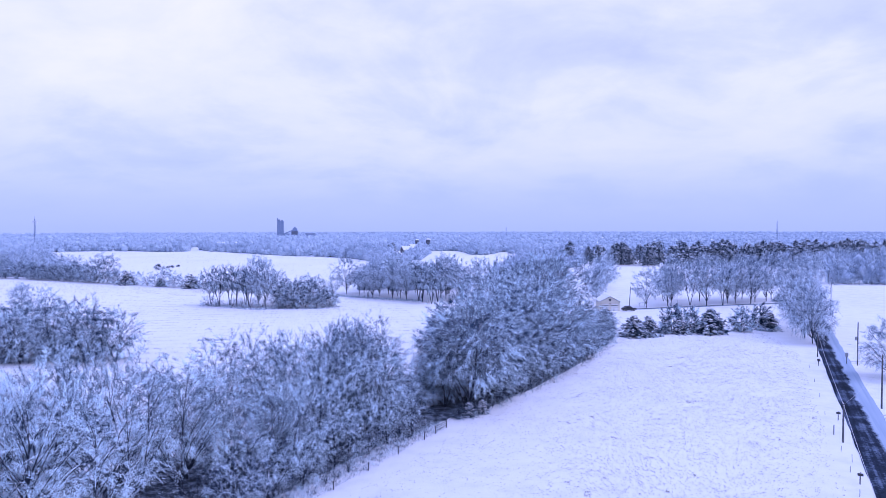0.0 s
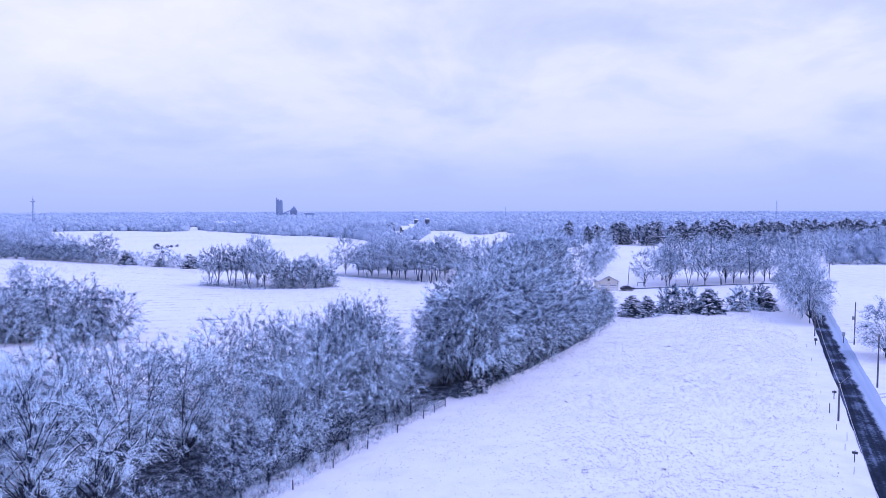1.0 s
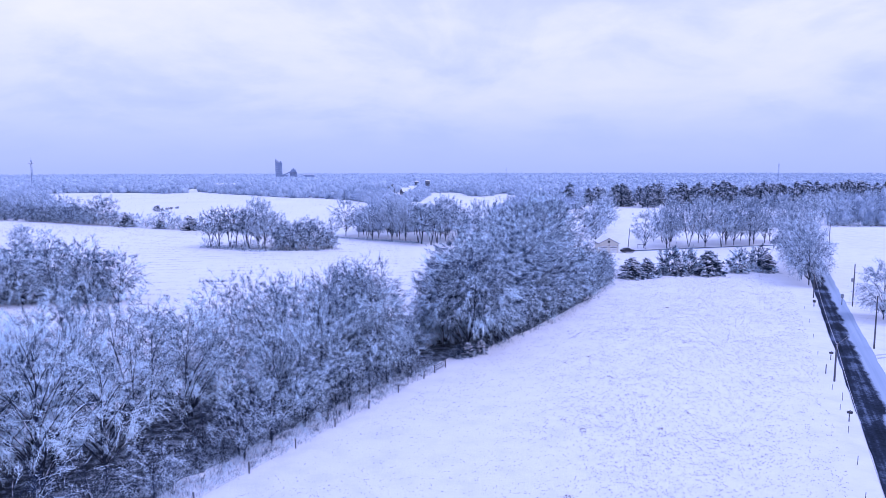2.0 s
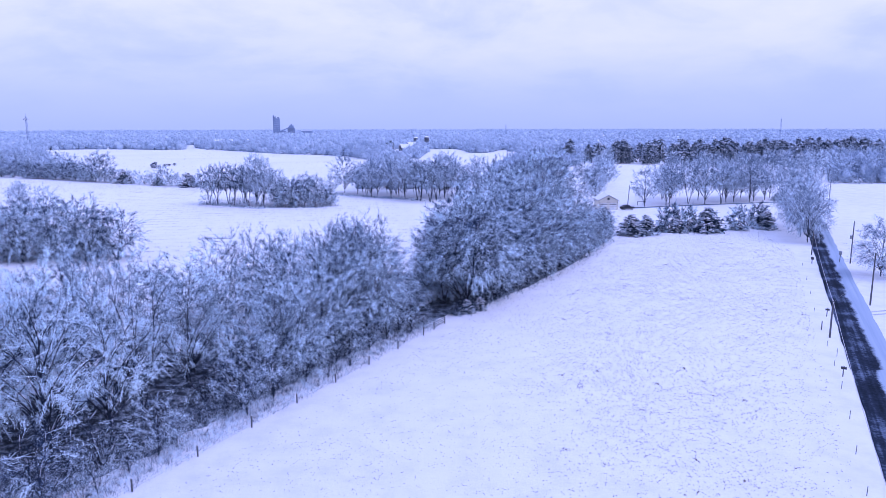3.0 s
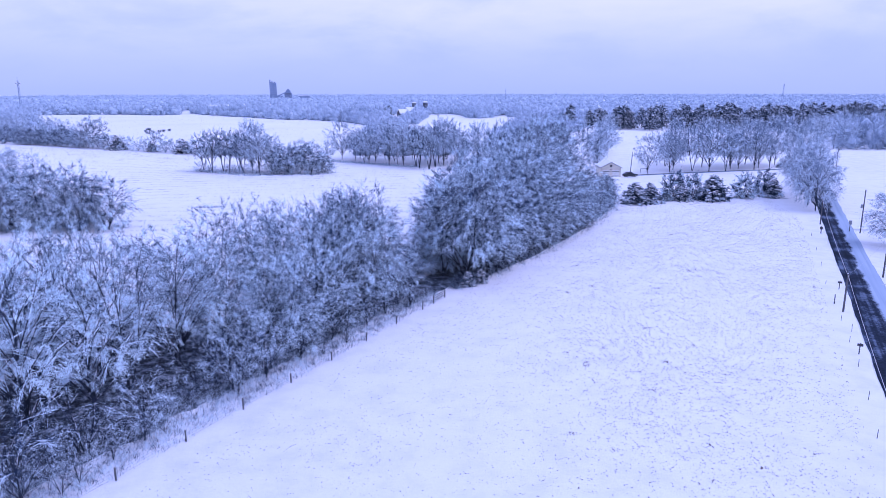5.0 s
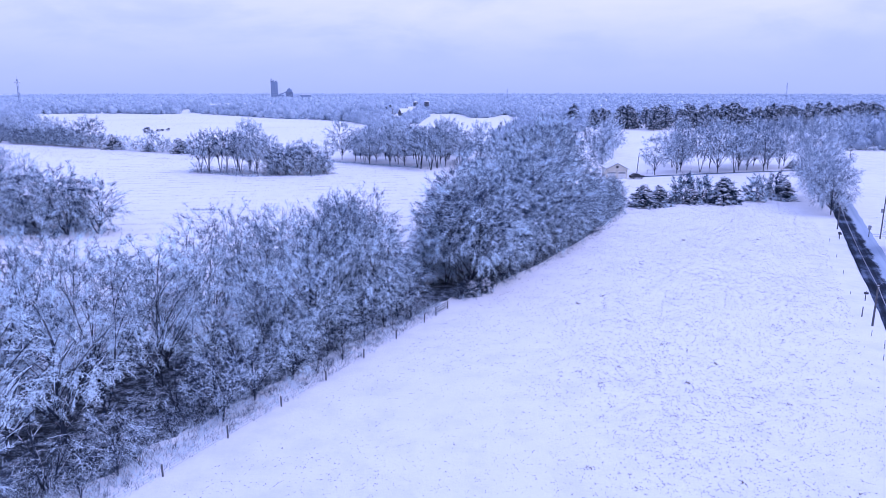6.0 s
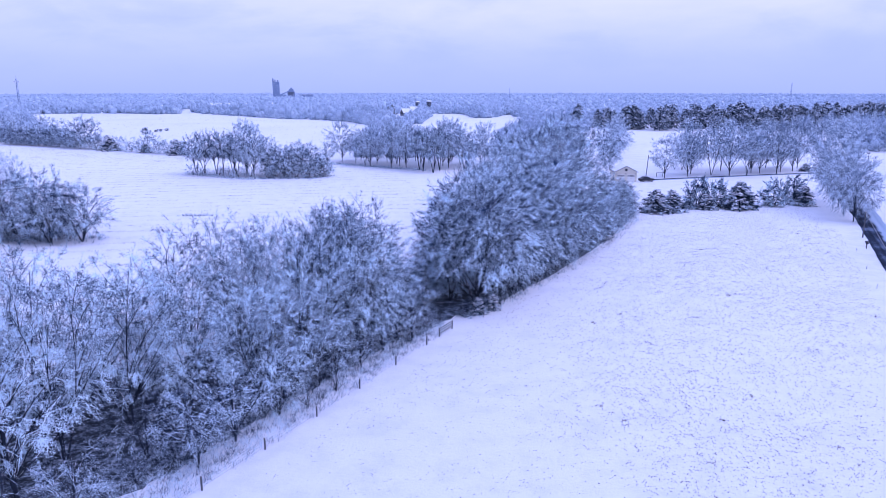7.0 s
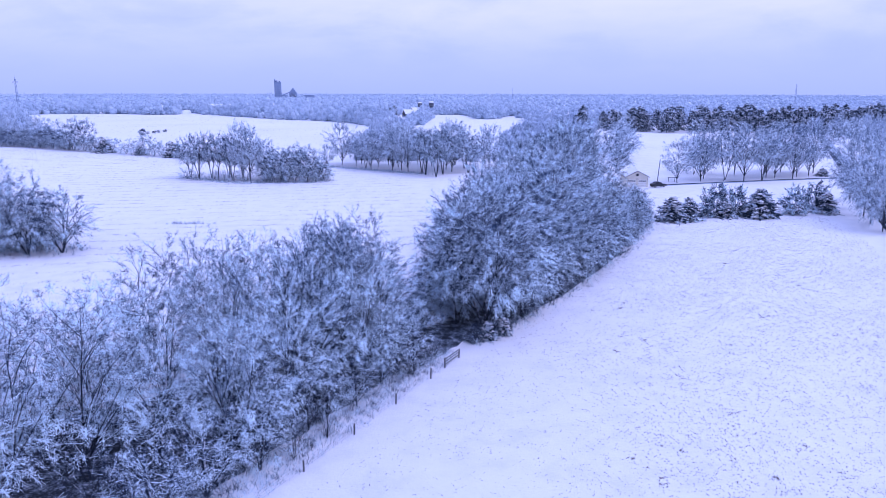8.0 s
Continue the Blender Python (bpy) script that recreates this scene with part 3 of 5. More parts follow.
ROUND = [bare_tree(70 + i, h, r, lo, st, 34, 5, 7, 8, 2, 0.056, 0.3, 0.3, 1.3, 0.25, HOAR, 0.4, 0.9, 0.25) for i, (h, r, lo, st) in enumerate([(18, 7.6, 1.8, 1), (13, 6.8, 1.4, 1)])]
BROAD = [bare_tree(170 + i, h, r, lo, st, 30, 5, 7, 8, 2, 0.068, 0.3, 0.3, 1.3, 0.25, LADEN, 0.45, 1.1, 0.25) for i, (h, r, lo, st) in enumerate([(15, 7.2, 2.0, 2), (15, 6.8, 1.6, 3)])]
FAR = [bare_tree(75 + i, h, r, lo, 1, 11, 5, 3, 7, 2, 0.15, 0.6, 0.0, 2.4, 0.1, HOAR) for i, (h, r, lo) in enumerate([(15, 6.4, 1.6), (14, 6.6, 0.8)])]
DUSK = [bare_tree(77 + i, h, r, lo, st, 14, 6, 6, 8, 2, 0.07, 0.4, 0.0, 1.5, 0.1, SPARSE, 0.4, 1.1, 0.3) for i, (h, r, lo, st) in enumerate([(17, 5.4, 7.0, 3), (15, 5.6, 5.6, 3)])]
DENSE = [bare_tree(180 + i, h, r, 0.2, 3, 20, 5, 5, 8, 2, 0.085, 0.4, 0.1, 1.6, 0.15, SPARSE, 0.45, 0.8, 0.25) for i, (h, r) in enumerate([(12, 5.6), (10, 5.2)])]
THICKET = [bare_tree(88 + i, h, r, 0.1, st, 11, 5, 3, 7, 2, 0.12, 0.5, 0.1, 1.6, 0.15, HOAR) for i, (h, r, st) in enumerate([(9, 4.3, 4), (8, 4.4, 4)])]
SHRUB = [bare_tree(80 + i, h, r, 0.2, st, 7, 4, 3, 6, 2, 0.03, 0.5, 0.2, 0.9, 0.3, BARE_OR_SHADED, 0.4) for i, (h, r, st) in enumerate([(4.2, 2.2, 3), (3.2, 2.0, 3), (5.2, 2.4, 3)])]
DARK_BUSH = [bare_tree(190 + i, h, 1.7, 0.2, 3, 14, 4, 4, 6, 2, 0.2, 0.3, 0.1, 0.7, 0.2, BARE_OR_SHADED, 0.45) for i, h in enumerate((5, 4))]
BUSH = [bare_tree(85 + i, h, r, -2.0, 3, 36, 4, 6, 8, 2, 0.1, 0.5, 0.1, 1.2, 0.12, FROST, 0.5, 0.8, 0.2, -0.05) for i, (h, r) in enumerate([(9, 3.7), (8, 3.6)])]
PINE = [conifer(90 + i, h, s, t, p, sh, sq, bare) for i, (h, s, t, p, sh, sq, bare) in enumerate([
    (6.8, 3.8, 15, 24, 11, 0.7, 0.01), (5.6, 3.4, 14, 22, 11, 0.72, 0.01), (18.0, 7.6, 12, 13, 8, 0.42, 0.14), (20.0, 7.0, 13, 13, 8, 0.5, 0.12)])]

rng = random.Random(3)


def scatter(poly, gap, tries=4000):
    """Places inside a polygon that keep their distance."""
    xs, ys = [p[0] for p in poly], [p[1] for p in poly]
    got = []
    for _ in range(tries):
        x, y = rng.uniform(min(xs), max(xs)), rng.uniform(min(ys), max(ys))
        if inside(poly, x, y) and all((x - a) ** 2 + (y - b) ** 2 > gap * gap for a, b in got):
            got.append((x, y))
    return got


def stand(kind, x, y, height, label, category, group, own, wide=1.0):
    """One tree of a kind, brought to its height."""
    k = rng.randrange(len(kind))
    base = own[k]
    size = height / base
    return plant(kind_name, kind[k], label, category, x, y, rng.uniform(0, 360), size ** 0.7 * wide, size ** 0.3 / wide, group)


def fence_place(x, y):
    v = Vector((x, y, 0)) - FENCE_A
    return v.dot(FENCE_DIR), v.dot(FENCE_LEFT)


kind_name = "hedgerow_tree"
for x, y in scatter([along(-16, 5.6), along(65, 5.6), along(58, 26), along(32, 27), along(14, 33), along(-16, 33)], 5.0):
    s, off = fence_place(x, y)
    if (x - 8.0) ** 2 + (y - 114.0) ** 2 < 66 or (off < 9 and s < 28 and rng.random() < 0.3):
        continue
    top = (20.5 - 0.088 * s) * rng.uniform(0.8, 1.06) * ((0.76 + 0.16 * min(1.0, max(0.0, (s - 28) / 16))) if off < 8.5 else 0.92 if off < 13 else 1.0)
    if off < 10.5 and s < 34:
        stand(SAPLING, x, y, rng.uniform(6.5, 10.0), "slim bare sapling in the hedgerow, snow lying along its boughs", "tree", "hedgerow saplings", (8, 9, 7))
    elif s < (14 if off < 16 else 20) and rng.random() < 0.85:
        stand(WHITE, x, y, top, "leafless hedgerow tree heaped with fresh snow", "tree", "hedgerow trees", (16, 15))
    else:
        stand(HEDGE, x, y, top, "leafless hedgerow tree, twigs white with fresh snow", "tree", "hedgerow trees", (17, 17, 15, 18, 14))
for s in list(range(-10, 24, 11)) + list(range(25, 64, 4)):
    x, y = along(s + rng.uniform(-1.2, 1.2), rng.uniform(3.2, 4.4))
    if (x - 9.0) ** 2 + (y - 114.0) ** 2 < 50:
        continue
    stand(LOW, x, y, rng.uniform(5.5, 8.5), "low leafless tree at the hedge's edge, laden with snow", "tree", "hedge edge trees", (8, 7, 6))
for s, off, h in [(50, 13, 17.5), (54, 11, 18), (57, 12, 18.5), (60, 9, 16.5), (62.5, 12.5, 18.5), (63.5, 16.5, 17), (58, 15, 18), (62, 20, 16)]:
    stand(HEDGE[1::2], *along(s, off), h, "tall leafless hedgerow tree with upright snowy branches", "tree", "hedgerow trees", (17, 18))
kind_name = "shrub"
for i in range(52):
    x, y = along(-14 + i * 1.5 + rng.uniform(-0.7, 0.7), rng.uniform(1.8, 7.0))
    plant("shrub", SHRUB[rng.randrange(3)], "low bare shrub by the wire fence, dusted with snow", "shrub", x, y, rng.uniform(0, 360), rng.uniform(0.25, 0.75), 1.0, "hedge shrubs")

for i in range(70):
    x, y = along(-14 + i * 1.12 + rng.uniform(-0.7, 0.7), rng.uniform(5.0, 12.0))
    if (x - 5.0) ** 2 + (y - 110.5) ** 2 < 20:
        continue
    plant("shrub", SHRUB[rng.randrange(3)], "bare shrub under the hedgerow trees, dusted with snow", "shrub", x, y, rng.uniform(0, 360), rng.uniform(0.3, 0.7), 1.0, "hedge shrubs")

# heights across the wood: along its field edge, its middle and its back
WOOD_TOPS = ((21, 22, 23, 23, 21, 16, 10, 8.5, 8.5), (15.5, 18.5, 21.5, 24, 25.5, 26.5, 26.5, 26, 25), (14.5, 15.5, 15.5, 15.5, 17, 19, 21, 22, 22))
kind_name = "woodland_tree"
for x, y in scatter(WOOD_EDGE + WOOD_BACK[::-1], 8.2):
    best = min(((Vector(a).lerp(Vector(b), v / 20) - Vector((x, y))).length, i, v / 20) for i, (a, b) in enumerate(zip(WOOD_EDGE, WOOD_BACK)) for v in range(21))
    _, i, v = best
    top = WOOD_TOPS[0][i] * (1 - 2 * v) + WOOD_TOPS[1][i] * 2 * v if v < 0.5 else WOOD_TOPS[1][i] * (2 - 2 * v) + WOOD_TOPS[2][i] * (2 * v - 1)
    if v > 0.35:
        stand(TALL, x, y, top * rng.uniform(0.92, 1.03), "tall leafless woodland tree with frosted crown", "tree", "woodland trees", (23, 23, 23))
for i, (a, b) in enumerate(zip(WOOD_EDGE, WOOD_EDGE[1:])):
    n = max(1, round((Vector(b) - Vector(a)).length / 6.5))
    for k in range(n):
        p = Vector(a).lerp(Vector(b), (k + 0.5) / n)
        top = WOOD_TOPS[0][i] + (WOOD_TOPS[0][i + 1] - WOOD_TOPS[0][i]) * (k + 0.5) / n
        for row, share in ((2.4, 0.7), (8.0, 0.98)):
            q = p + Vector((-0.84, 0.54)) * (row + rng.uniform(-0.8, 0.8))
            if (q.x - 8.5) ** 2 + (q.y - 115.0) ** 2 < 72:
                continue
            stand(SKIRT, q.x, q.y, top * share * rng.uniform(0.84, 1.06), "leafless tree at the wood's edge, snowy sprays hanging low", "tree", "woodland edge trees", (21, 20))
for i, (a, b) in enumerate(zip(WOOD_EDGE, WOOD_EDGE[1:])):
    for k in range(8):
        p = Vector(a).lerp(Vector(b), (k + 0.5) / 8) + Vector((-0.84, 0.54)) * rng.uniform(-0.3, 1.4)
        plant("shrub", SHRUB[rng.randrange(3)], "bare shrub under the wood's edge, dusted with snow", "shrub", p.x, p.y, rng.uniform(0, 360), rng.uniform(0.3, 0.7), 1.0, "wood edge shrubs")

for x, y, h in [(6.8, 121.5, 15.5), (8.0, 128, 16.5), (9, 136, 16), (11, 143, 15.5), (13.5, 152, 15), (16, 164, 15), (19, 176, 16), (23, 188, 17), (28, 200, 18), (32, 212, 18)]:
    stand(SKIRT, x, y, h, "leafless tree on the wood's far edge, crown low and frosted", "tree", "woodland edge trees", (21, 20))
plant("woodland_tree", GREAT, "great spreading tree with snowy sprays over a dark hollow", "tree", 11.2, 116.0, 40, 1.07, 0.96, "woodland edge trees")
kind_name = "bush"
# bushes added to fill the hollow's back, standing in for its shade
for x, y, h in [(3.5, 118, 6), (5.5, 120.5, 7), (8, 122, 8), (1.5, 115.5, 5), (10.5, 123, 8.5), (0.0, 119, 6)]:
    stand(DENSE, x, y, h, "bare bush added to darken the back of the hollow", "bush", "hollow bushes", (12, 10))
plant("evergreen", PINE[1], "small dark evergreen with snow at the great tree's foot", "evergreen", 11.2, 111.6, 60, 0.45, 0.95, "wood edge evergreens", parts=("trunk", "needles", "snow_load"))
plant("evergreen", PINE[0], "small dark evergreen with snow at the great tree's foot", "evergreen", 13.6, 113.4, 10, 0.36, 0.9, "wood edge evergreens", parts=("trunk", "needles", "snow_load"))
kind_name = "woodland_tree"
for i, (a, b) in enumerate(zip(WOOD_EDGE, WOOD_EDGE[1:])):
    n = max(1, round((Vector(b) - Vector(a)).length / 4.5))
    for k in range(n):
        p = Vector(a).lerp(Vector(b), (k + 0.5) / n) + Vector((-0.84, 0.54)) * rng.uniform(0.6, 1.8)
        if p.y > 119:
            stand(LOW, p.x, p.y, rng.uniform(4.5, 7.0), "low leafless tree at the wood's foot, laden with snow", "tree", "woodland edge trees", (8, 7, 6), 1.1)
kind_name = "bush"
for i in range(13):
    stand(DENSE, -106 + 2.9 * i + rng.uniform(-1, 1), 164 + rng.uniform(-1, 8), rng.uniform(3.0, 5.5), "dark bare bush under the trees of the field clump", "bush", "clump bushes", (12, 10), 1.1)
for i in range(9):
    stand(THICKET, -77 + 4.5 * i + rng.uniform(-1, 1), 279 - 0.8 * i + rng.uniform(-2, 4), rng.uniform(2.5, 4.5), "bare bush under the trees of the copse", "bush", "copse bushes", (9, 8), 1.2)
kind_name = "field_tree"
for x, y, h in [(-67, 164, 13), (-73, 163, 13), (-80, 166, 15), (-88, 163, 13.5), (-77, 171, 15), (-87, 173, 15), (-95, 168, 13.5), (-103, 172, 14), (-96, 178, 14)]:
    stand(BROAD, x, y, h, "broad leafless frosted tree in a clump on the snowy field", "tree", "field clump trees", (15, 15), 1.12)
for x, y, h in [(-126, 235, 14), (-120, 239, 13)]:
    stand(ROUND, x, y, h, "leafless frosted tree standing alone on the field", "tree", "", (18, 13), 0.8)
stand(ROUND, -161, 301, 9, "small leafless frosted tree on the snowy field", "tree", "", (18, 13))
for x, y, h in [(-77, 283, 15.5), (-73, 280, 16.5), (-70, 285, 17), (-66.5, 280, 16.5), (-63.5, 284, 16), (-60.5, 277, 16)]:
    stand(DUSK, x, y, h, "slim-stemmed leafless tree with a dense dark crown in a copse", "tree", "copse trees", (17, 15), 0.95)
for x, y, h in [(-57, 277, 21), (-53.5, 274, 19.5), (-59, 287, 20), (-50, 281, 15)]:
    stand(YARD, x, y, h, "tall leafless tree with a pale frosted crown in a copse", "tree", "copse trees", (15, 16, 15), 0.9)
kind_name = "bush"
for x, y, h in [(-47, 273, 9), (-42, 272, 11.5), (-38, 274, 13), (-33.5, 272, 11), (-30, 274, 9), (-35, 280, 12), (-28, 277, 6), (-45, 279, 12)]:
    stand(DENSE, x, y, h, "dense bare frosted bush at the end of the copse", "bush", "copse bushes", (12, 10), 1.05)
kind_name = "field_tree"
for x, y, h in [(-31, 322, 11), (-27, 328, 20), (-20, 322, 14), (-15, 315, 15), (-10, 318, 15), (-4, 303, 18.5), (-1, 308, 18), (3, 300, 18.5), (7, 294, 18), (10, 289, 18), (13, 284, 17), (16, 292, 18), (20, 300, 19), (8, 306, 19), (-6, 325, 16), (25, 312, 19), (12, 320, 19), (-12, 308, 17), (0, 318, 19), (18, 308, 19), (6, 330, 19), (-18, 332, 16), (22, 326, 19), (27, 296, 18), (33, 305, 18), (36, 318, 18)]:
    dark = x > 6 and y < 297
    stand(DUSK if dark else YARD, x + rng.uniform(-1.5, 1.5), y, h * rng.uniform(0.78, 1.1), "leafless frosted tree along the field's far edge", "tree", "field edge trees", (17, 15) if dark else (15, 16, 15), 1.05)
kind_name = "yard_tree"
for x, y in [(95.2, 260), (104.8, 266), (110, 272), (116.4, 268), (122.9, 265.5), (128.3, 267), (133, 275), (137.9, 272.4), (144, 270), (149.1, 275.7), (156, 280), (125, 282), (112, 285), (140, 288), (163, 290), (150, 292), (120, 292)]:
    x, y = x + rng.uniform(-1.8, 1.8), y + rng.uniform(-2.5, 2.5)
    stand(YARD, x, y, rng.uniform(13, 16.5) if x < 110 else rng.uniform(15.5, 21.5), "leafless frosted shade tree on the farmyard lawn", "tree", "yard trees", (15, 16, 15))
for x, y, h in [(84, 290, 12), (97.8, 336, 16), (106, 350, 15), (122, 398, 14), (92, 318, 14), (112, 372, 15), (126, 425, 15), (138, 455, 15), (118, 440, 14), (150, 500, 15), (160, 520, 14)]:
    stand(ROUND if y < 360 else FAR, x, y, h, "spreading leafless frosted tree behind the farmhouse", "tree", "yard trees", (18, 13) if y < 360 else (15, 14))
kind_name = "field_tree"
for x, y in scatter([(240, 372), (420, 350), (440, 470), (330, 520), (262, 440)], 17, 900):
    stand(FAR, x, y, rng.uniform(12, 17), "leafless frosted tree at the edge of the far wood", "tree", "far wood edge", (15, 14))
for x, y in scatter([(-330, 500), (-245, 455), (-225, 460), (-235, 520), (-300, 560)], 14, 700):
    stand(FAR, x, y, rng.uniform(12, 17), "leafless frosted tree at the edge of the far wood", "tree", "far wood edge", (15, 14))
for x, y in [(205, 505), (222, 498), (240, 510), (262, 500), (283, 492), (305, 488), (330, 500), (352, 492), (380, 510), (405, 498)]:
    stand(FAR, x, y, rng.uniform(11, 15), "leafless frosted tree in front of the pines", "tree", "far wood edge", (15, 14))
kind_name = "roadside_tree"
for x, y, h in [(110.1, 176.1, 16), (114, 186, 20), (119, 196, 22), (124, 206, 24), (131, 220, 24)]:
    stand(ROUND, x, y, h, "large leafless frosted tree beside the road", "tree", "roadside trees", (18, 13), 0.85)
stand(ROUND[1:], 100.5, 134, 12.8, "round leafless frosted tree behind the utility pole", "tree", "roadside trees", (13,))
for x, y, k, s in [(66.5, 191, 0, 1.0), (71.4, 192.6, 1, 1.1), (82, 195, 1, 0.85), (91, 195.3, 0, 1.2), (111.3, 200.4, 1, 1.1)]:
    plant("evergreen", PINE[k], "short dark evergreen laden with snow at the field's end", "evergreen", x, y, rng.uniform(0, 360), s * 1.1, 0.82, "field end evergreens", parts=("trunk", "needles", "snow_load"))
for i in range(16):
    stand(FAR, 238 + 12 * i + rng.uniform(-4, 4), 366 - 1.7 * i + rng.uniform(-2, 6), rng.uniform(9, 14), "leafless frosted tree at the edge of the far wood", "tree", "far wood edge", (15, 14), 1.1)
kind_name = "bush"
for i in range(26):
    stand(THICKET, 236 + 7.4 * i + rng.uniform(-3, 3), 358 - 1.0 * i + rng.uniform(-2, 2), rng.uniform(3.0, 5.5), "low bush heaped with snow at the far wood's foot", "bush", "far wood bushes", (9, 8), 1.2)
for x, y, h in [(80.5, 198, 8.8), (86, 198.5, 8), (102, 199, 8), (77, 195.5, 3), (112, 206, 8)]:
    stand(BUSH, x, y, h, "tall bare frosted bush at the field's end", "bush", "field end bushes", (9, 8))
kind_name = "hedge_tree"
for x, y, h in [(-195, 420, 13), (-185, 414, 12), (-205, 425, 12), (-174, 406, 18), (-167, 403, 17), (-215, 431, 12), (-228, 437, 10), (-240, 445, 13), (-252, 450, 15), (-151, 394, 8), (-146, 389, 8), (-139, 385, 8), (-133, 381, 7), (-126, 376, 11), (-121, 373, 8), (-116, 370, 7), (-110, 366, 8), (-105, 363, 7), (-100, 360, 7), (-94, 356, 8), (-160, 399, 8), (-178, 409, 12), (-190, 417, 13), (-200, 423, 11), (-210, 428, 10), (-222, 434, 11), (-85, 352, 6), (-76, 348, 7), (-66, 345, 6), (-56, 340, 7), (-46, 335, 6)]:
    if h < 9:
        stand(THICKET, x, y, h * 0.95, "bare frosted bush in the hedge between the fields", "bush", "field hedge", (9, 8), 1.25)
    else:
        stand(DENSE, x, y, h * 0.95, "dense bare frosted tree in the hedge between the fields", "tree", "field hedge", (12, 10), 1.05)
        if rng.random() < 0.5:
            kind_name = "bush"
            stand(THICKET, x + 4, y - 3, h * 0.5, "bare frosted bush in the hedge between the fields", "bush", "field hedge", (9, 8), 1.25)
            kind_name = "hedge_tree"
for x, y, s in [(-152, 391, 0.95), (-109, 364, 0.9), (-129, 377, 0.6)]:
    plant("evergreen", PINE[1], "dark snowy evergreen in the hedge between the fields", "evergreen", x, y, rng.uniform(0, 360), s * 1.7, 0.85, "hedge evergreens", parts=("trunk", "needles", "snow_load"))
for x, y in [(166 + 6 * i + rng.uniform(-3, 3), 566 - 0.8 * i + rng.uniform(-14, 22)) for i in range(27)] + [(268 + 7 * i + rng.uniform(-3, 3), 512 + rng.uniform(-14, 35)) for i in range(17)] + scatter([(150, 570), (300, 555), (430, 590), (560, 700), (560, 760), (300, 660), (150, 620)], 15, 1800):
    plant("pine", PINE[2 + rng.randrange(2)], "tall dark pine with snow on its boughs", "pine", x, y, rng.uniform(0, 360), rng.uniform(0.7, 1.15), rng.uniform(0.8, 1.02), "pine stand", parts=("trunk", "needles", "snow_load"))

kind_name = "bush"
# bush shapes stand in for unidentified dark things on the far field
for x, y, h in [(-184.1, 532.4, 5), (-183.4, 554.6, 2.2), (-182.9, 562.5, 2.0), (-185.3, 547.2, 2.0), (-180.9, 570.4, 2.2)]:
    stand(DARK_BUSH, x, y, h, "dark leafless bush standing in for an unidentified far shape", "bush", "far field bushes", (5, 4), 1.3)

for x, y, k in [(-9, 868, 0.8), (-14, 874, 0.65)]:
    plant("pine", PINE[3], "dark snowy pine beside the far farm", "pine", x, y, 30, k, 0.85, "farm pines", parts=("trunk", "needles", "snow_load"))

# far woods
OPEN = [
    [(-478, 947), (-440, 985), (-316, 954), (-400, 1180), (-350, 1180), (-252, 991), (-121, 835), (-66, 737), (-22, 638), (-15, 350), (-101, 365), (-157, 400), (-190, 430), (-245, 480)],
    [(33, 930), (-10, 400), (40, 330), (132, 744), (151, 912), (120, 884), (94, 805), (85, 926), (71, 948)],
    [(60, 200), (40, 330), (150, 560), (295, 550), (330, 480), (235, 362), (300, 352), (420, 335), (420, 0), (60, 0)],
    [(-12, 640), (4, 640), (20, 870), (24, 930), (-8, 905)],
    [(165, 535), (230, 535), (310, 535), (450, 600), (560, 780), (300, 670), (150, 630)],
]
FRONT = [(-600, 540), (-241, 450), (-157, 405), (-101, 369), (-32, 350), (40, 330), (80, 350), (235, 362), (420, 335), (900, 300)]


def behind_front(x, y):
    for (x0, y0), (x1, y1) in zip(FRONT, FRONT[1:]):
        if x0 <= x <= x1:
            return y > y0 + (y1 - y0) * (x - x0) / (x1 - x0)
    return y > 500


def lump_shape():
    bm = bmesh.new()
    bmesh.ops.create_icosphere(bm, subdivisions=1, radius=1.0)
    v = np.array([p.co[:] for p in bm.verts])
    f = np.array([[p.index for p in q.verts] for q in bm.faces])
    bm.free()
    return v, f


